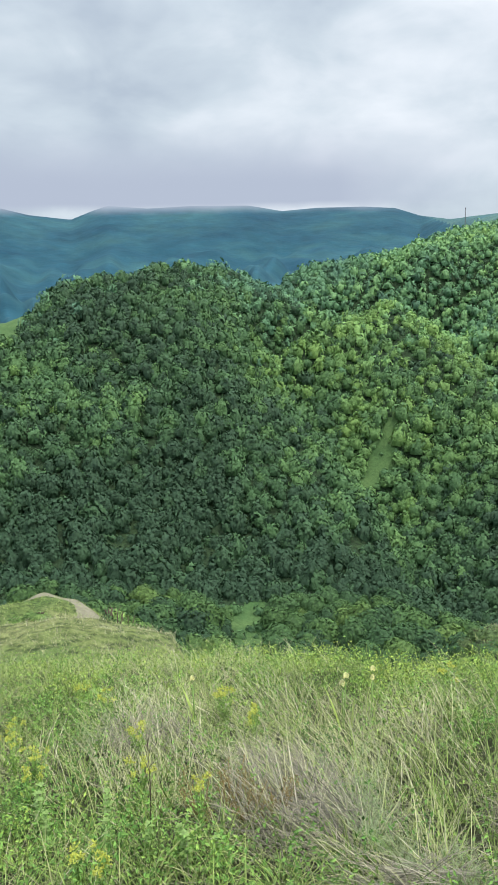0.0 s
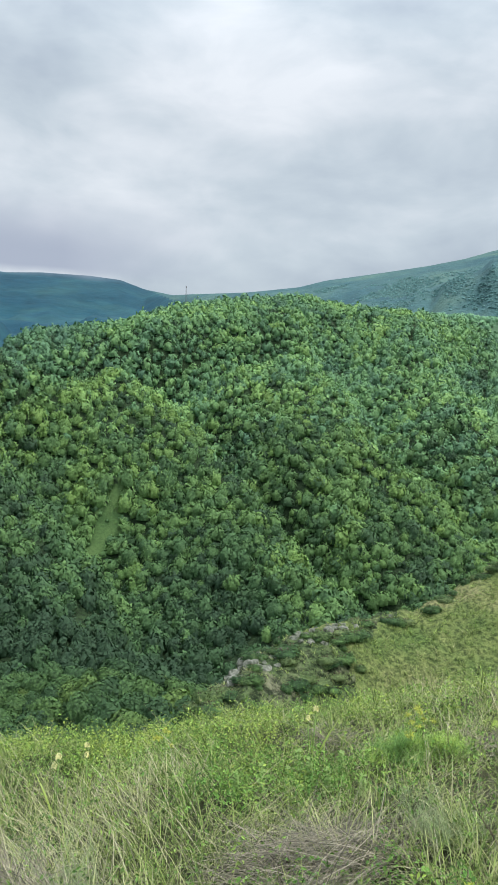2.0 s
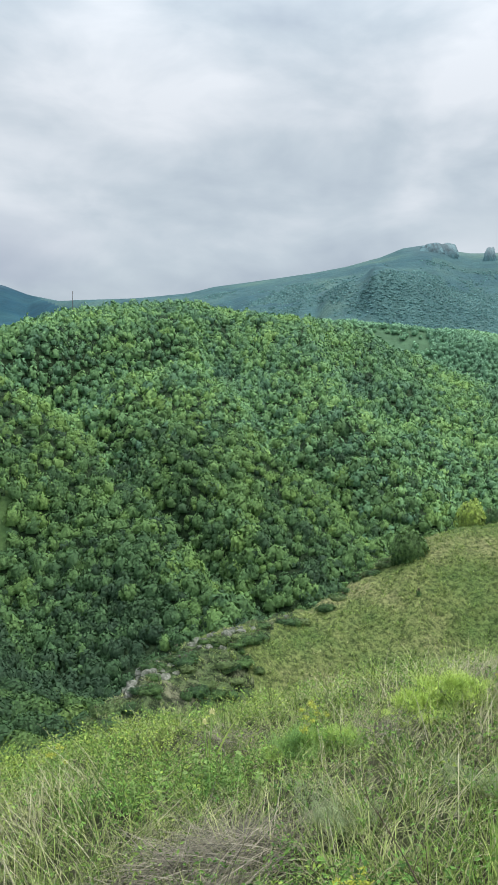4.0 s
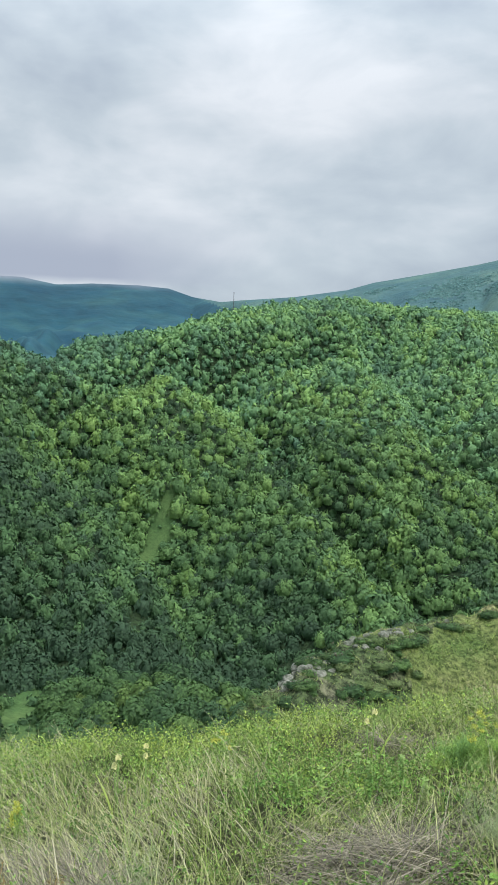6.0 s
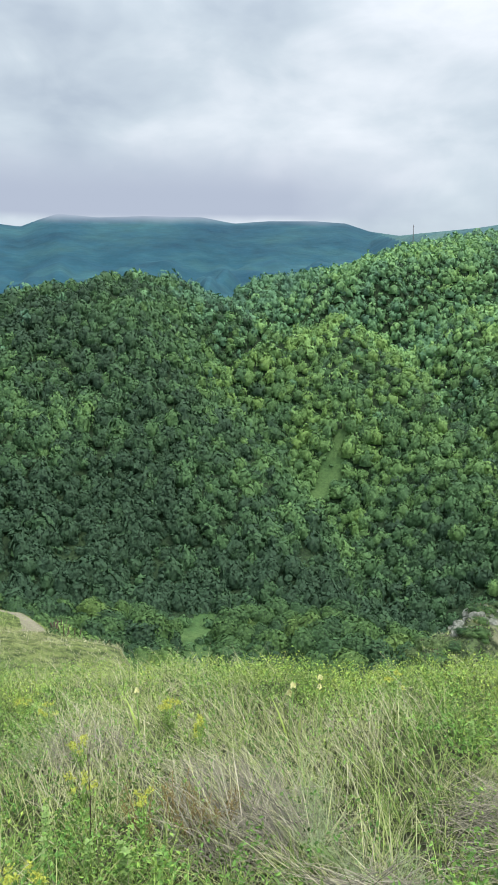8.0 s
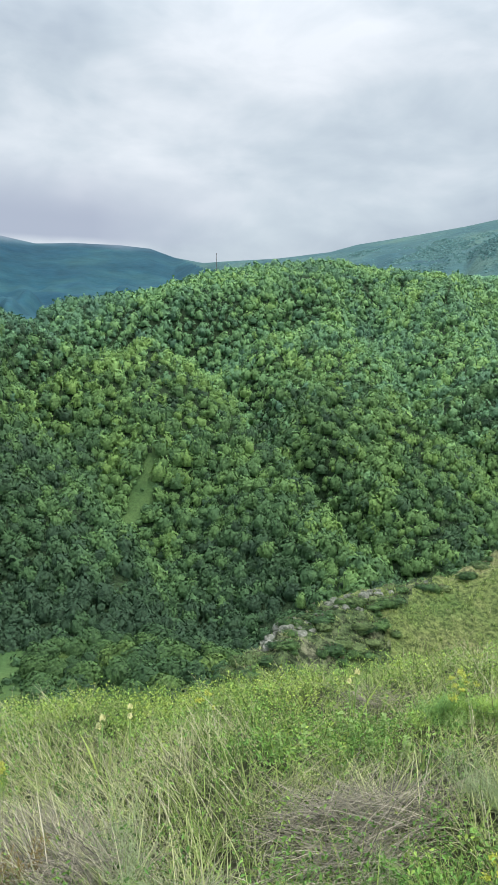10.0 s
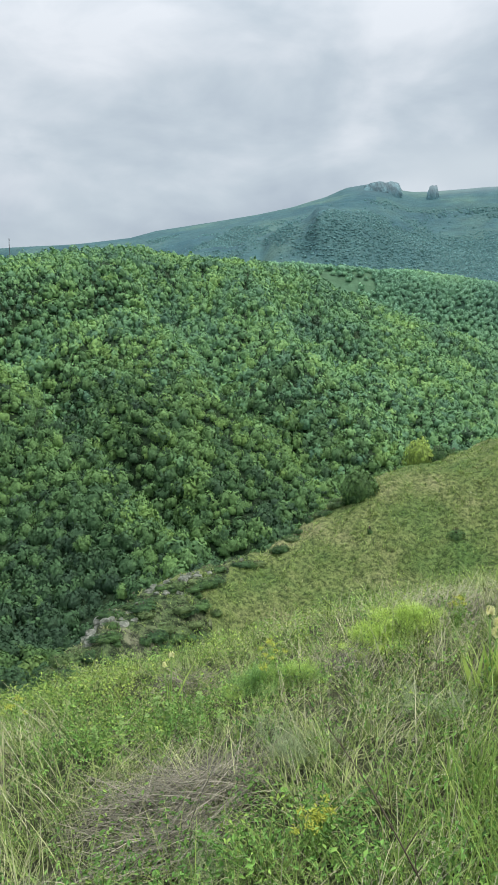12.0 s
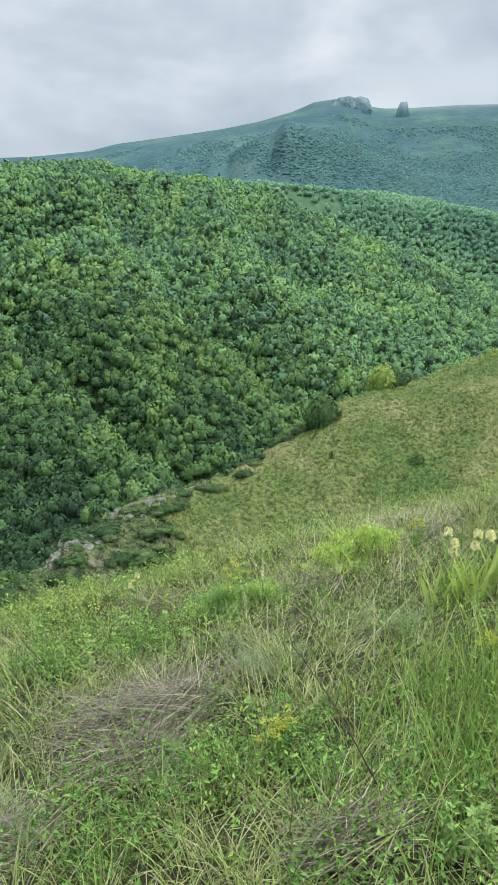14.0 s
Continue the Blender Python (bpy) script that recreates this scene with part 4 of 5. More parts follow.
hw = 0.12 + 0.16 * g.rand(len(x))
z0 = meadow_z(x, y)
f = g.rand(len(x), n_leaf)
lx = (x[:, None] + g.normal(scale=0.035, size=f.shape) + 0.05 * f).ravel()
ly = (y[:, None] + g.normal(scale=0.035, size=f.shape)).ravel()
lz = (z0[:, None] + 0.03 + hw[:, None] * f).ravel()
tone = np.clip(0.45 + 0.2 * wave(x, y, 1.0, 93) + 0.2 * g.normal(size=len(x)) + 0.25 * np.clip((y - 3.9) / 1.0, -0.6, 1), 0, 1)
me = leaves(lx, ly, lz, 0.007 + 0.009 * g.rand(len(lx)), np.repeat(tone, n_leaf), g, M_WEED, "weeds")
tagged(new("weeds", me), "low leafy green weeds among the grass", "weeds", kind="stuff")

# a low layer of small herb leaves under the grass
x, y, g = scatter(80000, -54, 40, 1.3, 8.6, 95, 1.2)
keep = (hummock(x, y) > 0.05) | (g.rand(len(x)) < 0.10)
x, y = x[keep], y[keep]
tone = np.clip(0.35 + 0.25 * wave(x, y, 0.8, 96) + 0.22 * g.normal(size=len(x)), 0, 1)
me = leaves(x, y, meadow_z(x, y) + 0.03 + 0.15 * g.rand(len(x)) ** 1.3, 0.005 + 0.007 * g.rand(len(x)), tone, g, M_HERB, "herb_layer")
tagged(new("herb_layer", me), "small herb leaves covering the meadow floor", "herbs", kind="stuff")

# grass on the knoll and on the grassy spur beyond
def hill_tone(x, y, g):
    r = np.hypot(x, y)
    right_green = np.clip((np.degrees(np.arctan2(x, y)) - 8) / 16, -0.6, 1) * 0.06
    lush = np.exp(-(((np.degrees(np.arctan2(x, y)) - 22) / 6.5) ** 2 + ((r - 47) / 8) ** 2))
    return np.clip(0.30 - right_green - 0.42 * lush + 0.14 * wave(x, y, 9, 103) + 0.16 * wave(x, y, 2.0, 104) + 0.15 * g.normal(size=len(x)) + 0.42 * (x < -5) * (r < 24) * (r > 14), 0, 0.95)


x, y, L, W, to, le, dr, tone = tufts(38000, -12, 38, 24, 80, 101, 6, 0.26, 0.05, hill_tone, 0.11, (0.3, 1.1), (0.2, 0.6), 0.9, clumped=1.3)
s = (np.degrees(np.arctan2(x, y)) > 2.0 + 4.0 * wave(x, y, 9, 115)) | (np.arange(len(x)) % 10 < 7)
x, y, L, W, to, le, dr, tone = (v[s] for v in (x, y, L, W, to, le, dr, tone))
me = strips(x, y, meadow_z(x, y) - 0.03, L, W, to, le, dr, tone, M_BLADE, "hill_grass", cut=2)
tagged(new("hill_grass", me), "short green and dry grass tufts on the spur", "grass", kind="stuff")
x, y, L, W, to, le, dr, tone = tufts(15000, -54, -26, 10, 50, 102, 5, 0.19, 0.011, hill_tone, 0.08, (0.2, 0.9), (0.3, 0.8), 1.6)
me = strips(x, y, meadow_z(x, y) - 0.03, L, W * np.clip(np.hypot(x, y) / 20, 0.6, 2.4), to, le, dr, tone, M_BLADE, "knoll_grass", cut=2)
tagged(new("knoll_grass", me), "pale dry and green grass on the knolls", "grass", kind="stuff")

# ---- plants of the meadow, one by one ----
def plain(name, colour, rough=0.6, spread=0.25, scale=30.0, through_light=0.0):
    m, nodes, links, b = material(name, rough)
    n = noise_node(nodes, links, scale, 4.0, 0.6)
    lo, hi = tuple(c * (1 - spread) for c in colour), tuple(min(1.0, c * (1 + spread)) for c in colour)
    col = ramp(nodes, links, n.outputs[0], [(0.3, lo), (0.7, hi)]).outputs[0]
    links.new(col, b.inputs["Base Color"])
    if through_light:
        tr, mx = nodes.new("ShaderNodeBsdfTranslucent"), nodes.new("ShaderNodeMixShader")
        links.new(col, tr.inputs[0])
        mx.inputs[0].default_value = through_light
        links.new(b.outputs[0], mx.inputs[1])
        links.new(tr.outputs[0], mx.inputs[2])
        links.new(mx.outputs[0], nodes["Material Output"].inputs[0])
    return m


M_IRIS_LEAF = plain("iris_leaf", (0.40, 0.52, 0.13), 0.45, 0.2, 12.0, 0.35)
M_PETAL = plain("pale_yellow_petal", (0.90, 0.87, 0.46), 0.6, 0.12, 40.0, 0.3)
M_STEM = plain("green_stem", (0.21, 0.34, 0.09), 0.6, 0.2, 20.0)
M_SPURGE = plain("yellow_bract", (0.43, 0.46, 0.08), 0.6, 0.25, 60.0, 0.25)
M_FENNEL = leaf_material("fennel_thread", [(0.0, (0.17, 0.32, 0.10)), (1.0, (0.44, 0.58, 0.13))], 0.35, 0.6)
M_SILVER = plain("silvery_leaf", (0.25, 0.31, 0.16), 0.8, 0.2, 20.0, 0.2)
M_RUST = plain("rusty_seed", (0.20, 0.15, 0.055), 0.8, 0.35, 50.0)
M_DEAD = plain("dead_stalk", (0.075, 0.055, 0.04), 0.8, 0.3, 30.0)
M_STRAW = leaf_material("matted_straw", [(0.0, (0.08, 0.072, 0.054)), (0.5, (0.185, 0.172, 0.132)), (1.0, (0.37, 0.342, 0.265))], 0.1, 0.8, lo=0.4, hi=1.5)
M_BROAD = plain("broad_leaf", (0.24, 0.36, 0.11), 0.45, 0.18, 25.0, 0.3)


def ribbon(name, length, width, lean, droop, mat, cut=7, fold=0.25, belly=0.0, tip=2.2, ruffle=0.0):
    """A leaf blade from the origin towards +x, folded along its midrib, with some thickness of form."""
    V, F = [], []
    x = z = 0.0
    for k in range(cut):
        t = k / (cut - 1)
        a = lean + droop * t
        if k:
            x, z = x + length / (cut - 1) * math.sin(a), z + length / (cut - 1) * math.cos(a)
        w = width * (0.5 + belly * math.sin(math.pi * min(1, t * 1.1)) * 0.5) * (1 - t ** tip) + 0.0004
        ru = ruffle * (1 if k % 2 else -1)
        V += [(x + fold * w * math.cos(a) + ru, -w, z - fold * w * math.sin(a) + ru), (x, 0, z), (x + fold * w * math.cos(a) - ru, w, z - fold * w * math.sin(a) - ru)]
        if k:
            o = 3 * k
            F += [(o - 3, o - 2, o + 1, o), (o - 2, o - 1, o + 2, o + 1)]
    me = bpy.data.meshes.new(name)
    me.from_pydata(V, [], F)
    me.materials.append(mat)
    me.polygons.foreach_set("use_smooth", np.full(len(F), True))
    return me


def ground_at(x, y):
    return float(land(np.array([x]), np.array([y]))[0][0])


IRIS_LEAVES = [ribbon("leaf", 0.25 + 0.03 * k, 0.021 + 0.0015 * k, 0.02 + 0.06 * k, 0.08 + 0.09 * k, M_IRIS_LEAF, fold=0.35) for k in range(5)]
STANDARD = ribbon("petal", 0.058, 0.015, 0.65, -1.2, M_PETAL, 10, 0.7, 1.3, 7, 0.006)
FALL = ribbon("petal", 0.036, 0.014, 0.8, 2.2, M_PETAL, 10, -0.4, 1.3, 7, 0.006)


def bloom(parent, at, size=1.0, turn=0.0):
    """An iris flower: three petals upright, three hanging."""
    f = part("flower", tube("flower", [(0, 0, -0.03), (0, 0, -0.01), (0, 0, 0.012)], [0.004, 0.008, 0.006], M_STEM), parent, "pale yellow iris flower", Matrix.Translation(at) @ Matrix.Scale(size, 4))
    for k in range(3):
        part("petal", STANDARD, f, "", pose(0.006 * math.cos(2.094 * k), 0.006 * math.sin(2.094 * k), 0.005, 0, 0, 120 * k + turn))
        part("petal", FALL, f, "", pose(0, 0, 0.008, 0, 0, 120 * k + 60 + turn))


def iris(x, y, h, seed, fans=9, blooms=1, label="pale yellow flowering iris with sword-shaped leaves in the meadow"):
    g = random.Random(seed)
    root = tagged(new("iris"), label, "iris", "irises in the meadow")
    root.matrix_basis = pose(x, y, ground_at(x, y) - 0.01)
    for k in range(fans):
        part("leaf", IRIS_LEAVES[g.randrange(5)], root, "", pose(g.uniform(-0.05, 0.05), g.uniform(-0.03, 0.03), 0, 0, 0, g.choice((0, 180)) + g.uniform(-50, 50)))
    for b in range(blooms):
        dx, dy, hb = (g.uniform(-0.03, 0.03), g.uniform(-0.02, 0.02), h - 0.06 * b)
        part("stem", tube("stem", [(dx * 0.2, dy * 0.2, 0), (dx * 0.6, dy * 0.6, hb * 0.5), (dx, dy, hb - 0.03)], [0.005, 0.0045, 0.004], M_STEM), root)
        bloom(root, (dx, dy, hb), g.uniform(0.75, 0.95) if fans > 5 else g.uniform(0.5, 0.65), g.uniform(0, 120))
    return root


for i, (x, y, h, fans, bl) in enumerate([(1.69, 3.43, 0.42, 14, 3), (1.83, 3.39, 0.38, 13, 2), (1.93, 3.44, 0.34, 12, 1), (1.74, 3.32, 0.3, 13, 0), (1.60, 3.36, 0.3, 10, 0), (-1.54, 4.14, 0.38, 3, 2), (-1.38, 4.22, 0.40, 3, 2), (0.02, 4.45, 0.40, 3, 2), (-2.43, 3.74, 0.38, 3, 1)] ):
    iris(x, y, h, 200 + i, fans, bl)


def spurge(x, y, h, seed, heads=6):
    g = random.Random(seed)
    root = tagged(new("spurge"), "green spurge plant with clusters of yellow flower heads", "wild flower", "yellow spurge in the meadow")
    root.matrix_basis = pose(x, y, ground_at(x, y) - 0.01)
    for k in range(heads):
        a, d = g.uniform(0, 6.28), g.uniform(0.01, 0.075)
        top = (d * math.cos(a), d * math.sin(a), h * g.uniform(0.8, 1.08))
        part("stem", tube("stem", [(0, 0, 0), (top[0] * 0.4, top[1] * 0.4, top[2] * 0.5), top], [0.0028, 0.0024, 0.002], M_STEM, 5), root)
        gg = np.random.RandomState(seed * 31 + k)
        n = 26
        p = gg.normal(scale=(0.010, 0.010, 0.007), size=(n, 3)) + np.array(top)
        part("flower_head", leaves(p[:, 0], p[:, 1], p[:, 2], 0.006 + 0.004 * gg.rand(n), np.full(n, 0.5), gg, M_SPURGE, "flower_head", 0.8), root, "yellow flower head", kind="stuff")
        f = gg.rand(22) * 0.85
        part("foliage", leaves(top[0] * f + gg.normal(scale=0.010, size=22), top[1] * f + gg.normal(scale=0.010, size=22), top[2] * f, 0.009 + 0.006 * gg.rand(22), np.full(22, 0.6), gg, M_WEED, "foliage", 0.3), root, kind="stuff")


SPURGE = [(-3.49, 3.16, 0.3), (-3.13, 2.8, 0.3), (-2.9, 2.75, 0.26), (-2.13, 2.69, 0.3), (-1.66, 2.51, 0.3), (-2.25, 3.84, 0.3), (-2.32, 3.9, 0.26), (-1.9, 3.59, 0.28), (-1.84, 1.88, 0.22), (-1.72, 1.9, 0.2), (-3.02, 3.57, 0.3), (-2.43, 3.11, 0.28), (0.61, 4.15, 0.3),
          (0.52, 2.33, 0.2), (0.57, 2.37, 0.22), (1.49, 2.57, 0.22), (0.7, 4.4, 0.3), (-0.95, 4.55, 0.28), (-2.75, 2.55, 0.24), (1.9, 4.4, 0.26), (-3.6, 4.0, 0.3)]
for i, (x, y, h) in enumerate(SPURGE):
    spurge(x, y, h, 300 + i, 5 + i % 4)


def fennel(x, y, wide, high, seed, fronds=16, tone=0.8):
    """A feathery clump: fronds of fine threads along arching stalks."""
    g = random.Random(seed)
    root = tagged(new("fennel"), "bright green feathery wild fennel clump", "fennel", "wild fennel in the meadow")
    root.matrix_basis = pose(x, y, ground_at(x, y) - 0.01)
    for k in range(fronds):
        a, d = g.uniform(0, 6.28), wide * math.sqrt(g.uniform(0.02, 1))
        tip = np.array([d * math.cos(a), d * math.sin(a) * 0.6, high * g.uniform(0.75, 1.1) * (1 - 0.45 * (d / wide) ** 2)])
        gg = np.random.RandomState(seed * 17 + k)
        n = 260
        f = 0.62 + 0.42 * gg.rand(n)
        c = tip[None] * np.stack([f, f, f ** 0.7], 1) + gg.normal(scale=(0.030, 0.030, 0.013), size=(n, 3))
        me = strips(c[:, 0], c[:, 1], c[:, 2], 0.018 + 0.026 * gg.rand(n), np.full(n, 0.0034), gg.rand(n) * 6.283, 0.4 + 0.9 * gg.rand(n), 0.5 * gg.rand(n), np.clip(tone + 0.15 * gg.normal() + 0.1 * gg.normal(size=n), 0, 1), M_FENNEL, "frond", cut=3)
        fr = part("frond", me, root, kind="stuff")
        part("stalk", tube("stalk", [(0, 0, 0), tuple(tip * np.array([0.4, 0.4, 0.65])), tuple(tip)], [0.003, 0.0025, 0.001], M_STEM, 4), fr)


fennel(1.58, 4.55, 0.34, 0.30, 41, 24, 0.9)
fennel(1.38, 4.38, 0.26, 0.20, 44, 15, 1.0)
fennel(0.54, 4.18, 0.27, 0.22, 42, 20, 0.25)
fennel(0.82, 4.16, 0.18, 0.18, 43, 12, 0.35)


def wormwood(x, y, wide, high, seed):
    gg = np.random.RandomState(seed)
    root = tagged(new("wormwood_bush"), "low silvery grey-green wormwood bush", "herb", "silvery herbs in the meadow")
    root.matrix_basis = pose(x, y, ground_at(x, y) - 0.01)
    for k in range(9):
        a, d = gg.rand() * 6.28, wide * math.sqrt(gg.rand())
        tip = np.array([d * math.cos(a), d * math.sin(a), high * (0.7 + 0.4 * gg.rand())])
        n = 130
        f = 0.3 + 0.75 * gg.rand(n)
        c = tip[None] * f[:, None] + gg.normal(scale=(0.03, 0.03, 0.02), size=(n, 3))
        sp = part("sprig", strips(c[:, 0], c[:, 1], c[:, 2], 0.018 + 0.03 * gg.rand(n), np.full(n, 0.003), gg.rand(n) * 6.283, 0.3 + 1.0 * gg.rand(n), 0.3 * gg.rand(n), np.full(n, 0.3), M_SILVER, "sprig", cut=3), root, kind="stuff")
        part("stem", tube("stem", [(0, 0, 0), tuple(tip * 0.5), tuple(tip)], [0.0025, 0.002, 0.001], M_STEM, 4), sp)


for i, (x, y, w, h) in enumerate([(1.41, 3.22, 0.18, 0.16), (1.25, 3.35, 0.14, 0.14), (-1.11, 3.04, 0.22, 0.2), (-0.95, 2.8, 0.2, 0.18), (-0.7, 2.55, 0.2, 0.16), (0.51, 3.24, 0.2, 0.16), (0.65, 3.05, 0.16, 0.14), (-2.9, 3.3, 0.18, 0.16), (-0.45, 2.35, 0.16, 0.14), (0.15, 2.5, 0.16, 0.12)]):
    wormwood(x, y, w, h, 500 + i)


def heap(x, y, wide, seed, n=900, high=0.13, toward=None):
    """A matted heap of last year's stalks, lying over one another."""
    gg = np.random.RandomState(seed)
    a, d = gg.rand(n) * 6.283, wide * np.sqrt(gg.rand(n))
    bx, by = d * np.cos(a), d * np.sin(a) * 0.7
    lift = high * (1 - (d / wide) ** 2) * gg.rand(n)
    to = gg.rand(n) * 6.283 if toward is None else toward + gg.normal(scale=0.5, size=n)
    to = to + np.where(gg.rand(n) < 0.5, 0, 3.1416)
    z = land(x + bx, y + by)[0] - ground_at(x, y) + 0.02 + lift
    me = strips(bx, by, z, (0.14 + 0.3 * gg.rand(n)) * min(1.0, 0.35 + wide * 1.8), 0.0026 + 0.0022 * gg.rand(n), to, 0.75 + 0.6 * gg.rand(n), 0.3 + 0.9 * gg.rand(n), gg.rand(n), M_STRAW, "grass_heap")
    ob = tagged(new("grass_heap", me), "greyish matted heap of dead grass stalks", "dead grass", kind="stuff")
    ob.matrix_basis = pose(x, y, ground_at(x, y))


for i, (x, y, w, n, to) in enumerate([(0.05, 3.02, 0.36, 1300, 0.3), (0.0, 2.7, 0.25, 600, 0.5), (-1.22, 2.72, 0.4, 1200, 2.8), (-1.45, 3.1, 0.35, 700, 2.6), (0.62, 1.74, 0.13, 500, 0.2), (-2.5, 3.35, 0.35, 600, 2.7), (1.12, 4.25, 0.2, 300, 0.6), (-0.55, 2.3, 0.28, 500, 0.4), (2.0, 4.9, 0.4, 500, 0.8), (0.15, 4.7, 0.22, 300, 2.6)]):
    heap(x, y, w, 600 + i, int(n * 0.95), 0.16, to)


def stalk(points, radius, twigs, seed):
    g = random.Random(seed)
    root = tagged(new("dead_stalk"), "thin dark dead weed stalk with side twigs", "stalk", "dead stalks in the meadow")
    P = [Vector(p) for p in points]
    root.matrix_basis = Matrix.Translation(P[0])
    Q = [p - P[0] for p in P]
    part("stem", tube("stem", [tuple(q) for q in Q], [radius * (1 - 0.75 * i / (len(Q) - 1)) for i in range(len(Q))], M_DEAD, 5), root)
    for k in range(twigs):
        f = g.uniform(0.35, 0.98) * (len(Q) - 1)
        i = min(int(f), len(Q) - 2)
        b = Q[i].lerp(Q[i + 1], f - i)
        d = Vector((g.uniform(-1, 1), g.uniform(-0.6, 0.6), g.uniform(0.5, 1.2))).normalized() * g.uniform(0.04, 0.11)
        part("twig", tube("twig", [tuple(b), tuple(b + d * 0.5), tuple(b + d)], [radius * 0.45, radius * 0.35, radius * 0.2], M_DEAD, 4), root)


z0 = ground_at(0.82, 1.88)
stalk([(0.82, 1.88, z0 - 0.01), (0.79, 1.87, -0.15), (0.73, 1.83, 0.0), (0.66, 1.88, 0.14), (0.62, 1.97, 0.21), (0.57, 2.16, 0.25), (0.51, 2.38, 0.28)], 0.004, 8, 1)
z0 = ground_at(0.80, 2.3)
stalk([(0.80, 2.3, z0 - 0.01), (0.795, 2.31, z0 + 0.15), (0.78, 2.32, z0 + 0.3), (0.77, 2.33, z0 + 0.36)], 0.0022, 5, 2)
z0 = ground_at(-1.85, 2.39)
stalk([(-1.85, 2.39, z0 - 0.01), (-1.84, 2.38, z0 + 0.12), (-1.81, 2.35, z0 + 0.34), (-1.80, 2.33, z0 + 0.55)], 0.0034, 10, 3)
z0 = ground_at(-0.35, 2.62)
stalk([(-0.35, 2.62, z0 - 0.01), (-0.35, 2.63, z0 + 0.09), (-0.345, 2.63, z0 + 0.16)], 0.003, 0, 4)


def dock(x, y, seed):
    gg = np.random.RandomState(seed)
    root = tagged(new("dock"), "rusty brown seeding dock plant", "dock", "seeding docks in the meadow")
    root.matrix_basis = pose(x, y, ground_at(x, y) - 0.01)
    for k in range(9):
        a, d = gg.rand() * 6.28, 0.05 + 0.11 * gg.rand()
        tip = np.array([d * math.cos(a), d * math.sin(a), 0.18 + 0.12 * gg.rand()])
        part("stem", tube("stem", [(0, 0, 0), tuple(tip * 0.5), tuple(tip)], [0.003, 0.0025, 0.0015], M_RUST, 5), root)
        f = 0.3 + 0.72 * gg.rand(80)
        c = tip[None] * f[:, None] + gg.normal(scale=0.011, size=(80, 3))
        part("seed_spike", leaves(c[:, 0], c[:, 1], c[:, 2], 0.004 + 0.003 * gg.rand(80), np.full(80, 0.4), gg, M_RUST, "seed_spike", 0.1), root, "rusty brown seed spike", kind="stuff")


for i, (x, y) in enumerate([(-1.5, 2.66), (-1.62, 2.72), (-1.38, 2.7), (-1.7, 2.6)]):
    dock(x, y, 700 + i)


def leafy(x, y, h, seed, tiers=6, size=0.055):
    """An upright plant with broad pointed leaves in whorls."""
    g = random.Random(seed)
    root = tagged(new("leafy_plant"), "upright plant with broad pale green leaves", "wild plant", "leafy plants in the meadow")
    root.matrix_basis = pose(x, y, ground_at(x, y) - 0.01)
    part("stem", tube("stem", [(0, 0, 0), (0.01, 0.0, h * 0.5), (0.0, 0.01, h)], [0.004, 0.0035, 0.0025], M_STEM, 6), root)
    for k in range(tiers):
        z = h * (0.3 + 0.7 * k / (tiers - 1))
        for j in range(6):
            s = size * (1.15 - 0.5 * k / tiers)
            part("leaf", BROAD[g.randrange(3)], root, "", pose(0, 0, z, g.uniform(-8, 8), g.uniform(-12, 12), 60 * j + 37 * k + g.uniform(-15, 15)) @ Matrix.Scale(s / 0.055, 4))


BROAD = [ribbon("leaf", 0.042 + 0.008 * k, 0.015, 0.8 + 0.15 * k, 0.6, M_BROAD, 6, 0.22, 1.3, 3.5) for k in range(3)]
for i, (x, y, h) in enumerate([(0.93, 1.62, 0.2), (0.99, 1.66, 0.18), (0.90, 1.70, 0.17), (0.97, 1.58, 0.16), (1.03, 1.60, 0.15), (0.88, 1.64, 0.14), (1.0, 1.53, 0.12), (-2.14, 2.45, 0.24), (-2.5, 2.35, 0.26), (-2.62, 2.5, 0.22), (-1.54, 2.2, 0.2), (-1.62, 2.28, 0.18), (-1.72, 2.2, 0.2), (-1.45, 2.3, 0.16), (-2.3, 2.2, 0.24), (-1.95, 2.2, 0.2),
                               (-0.1, 3.85, 0.2), (0.02, 3.95, 0.22), (-0.25, 3.9, 0.2), (0.12, 3.85, 0.18), (-0.38, 3.75, 0.2), (-0.05, 4.15, 0.22), (0.3, 3.7, 0.16), (0.2, 4.1, 0.2)]):
    leafy(x, y, h, 800 + i, 5 + i % 3, 0.032 if i < 7 else 0.036)

# ---- bushes and rocks on the spur and knolls ----
M_BUSH = leaf_material("bush_foliage", [(0.0, (0.042, 0.095, 0.038)), (1.0, (0.085, 0.16, 0.052))], attr=False, clump=3.0)
M_SHRUB = leaf_material("shrub_foliage", [(0.0, (0.10, 0.19, 0.05)), (1.0, (0.17, 0.27, 0.08))], attr=False, clump=3.0)
M_BUSHY = leaf_material("yellow_bush_foliage", [(0.0, (0.27, 0.37, 0.085)), (1.0, (0.34, 0.43, 0.10))], attr=False, clump=3.0)
M_SCRUB = leaf_material("scrub_foliage", [(0.0, (0.075, 0.135, 0.045)), (1.0, (0.15, 0.205, 0.085))], attr=False, clump=5.0)
M_ROCK = ground_material("grey_rock", [(0.35, (0.07, 0.09, 0.06)), (0.5, (0.20, 0.21, 0.175)), (0.7, (0.42, 0.42, 0.37))], 1.6, 7.0, 0.2)


def polar(az, r):
    return r * math.sin(radians(az)), r * math.cos(radians(az))


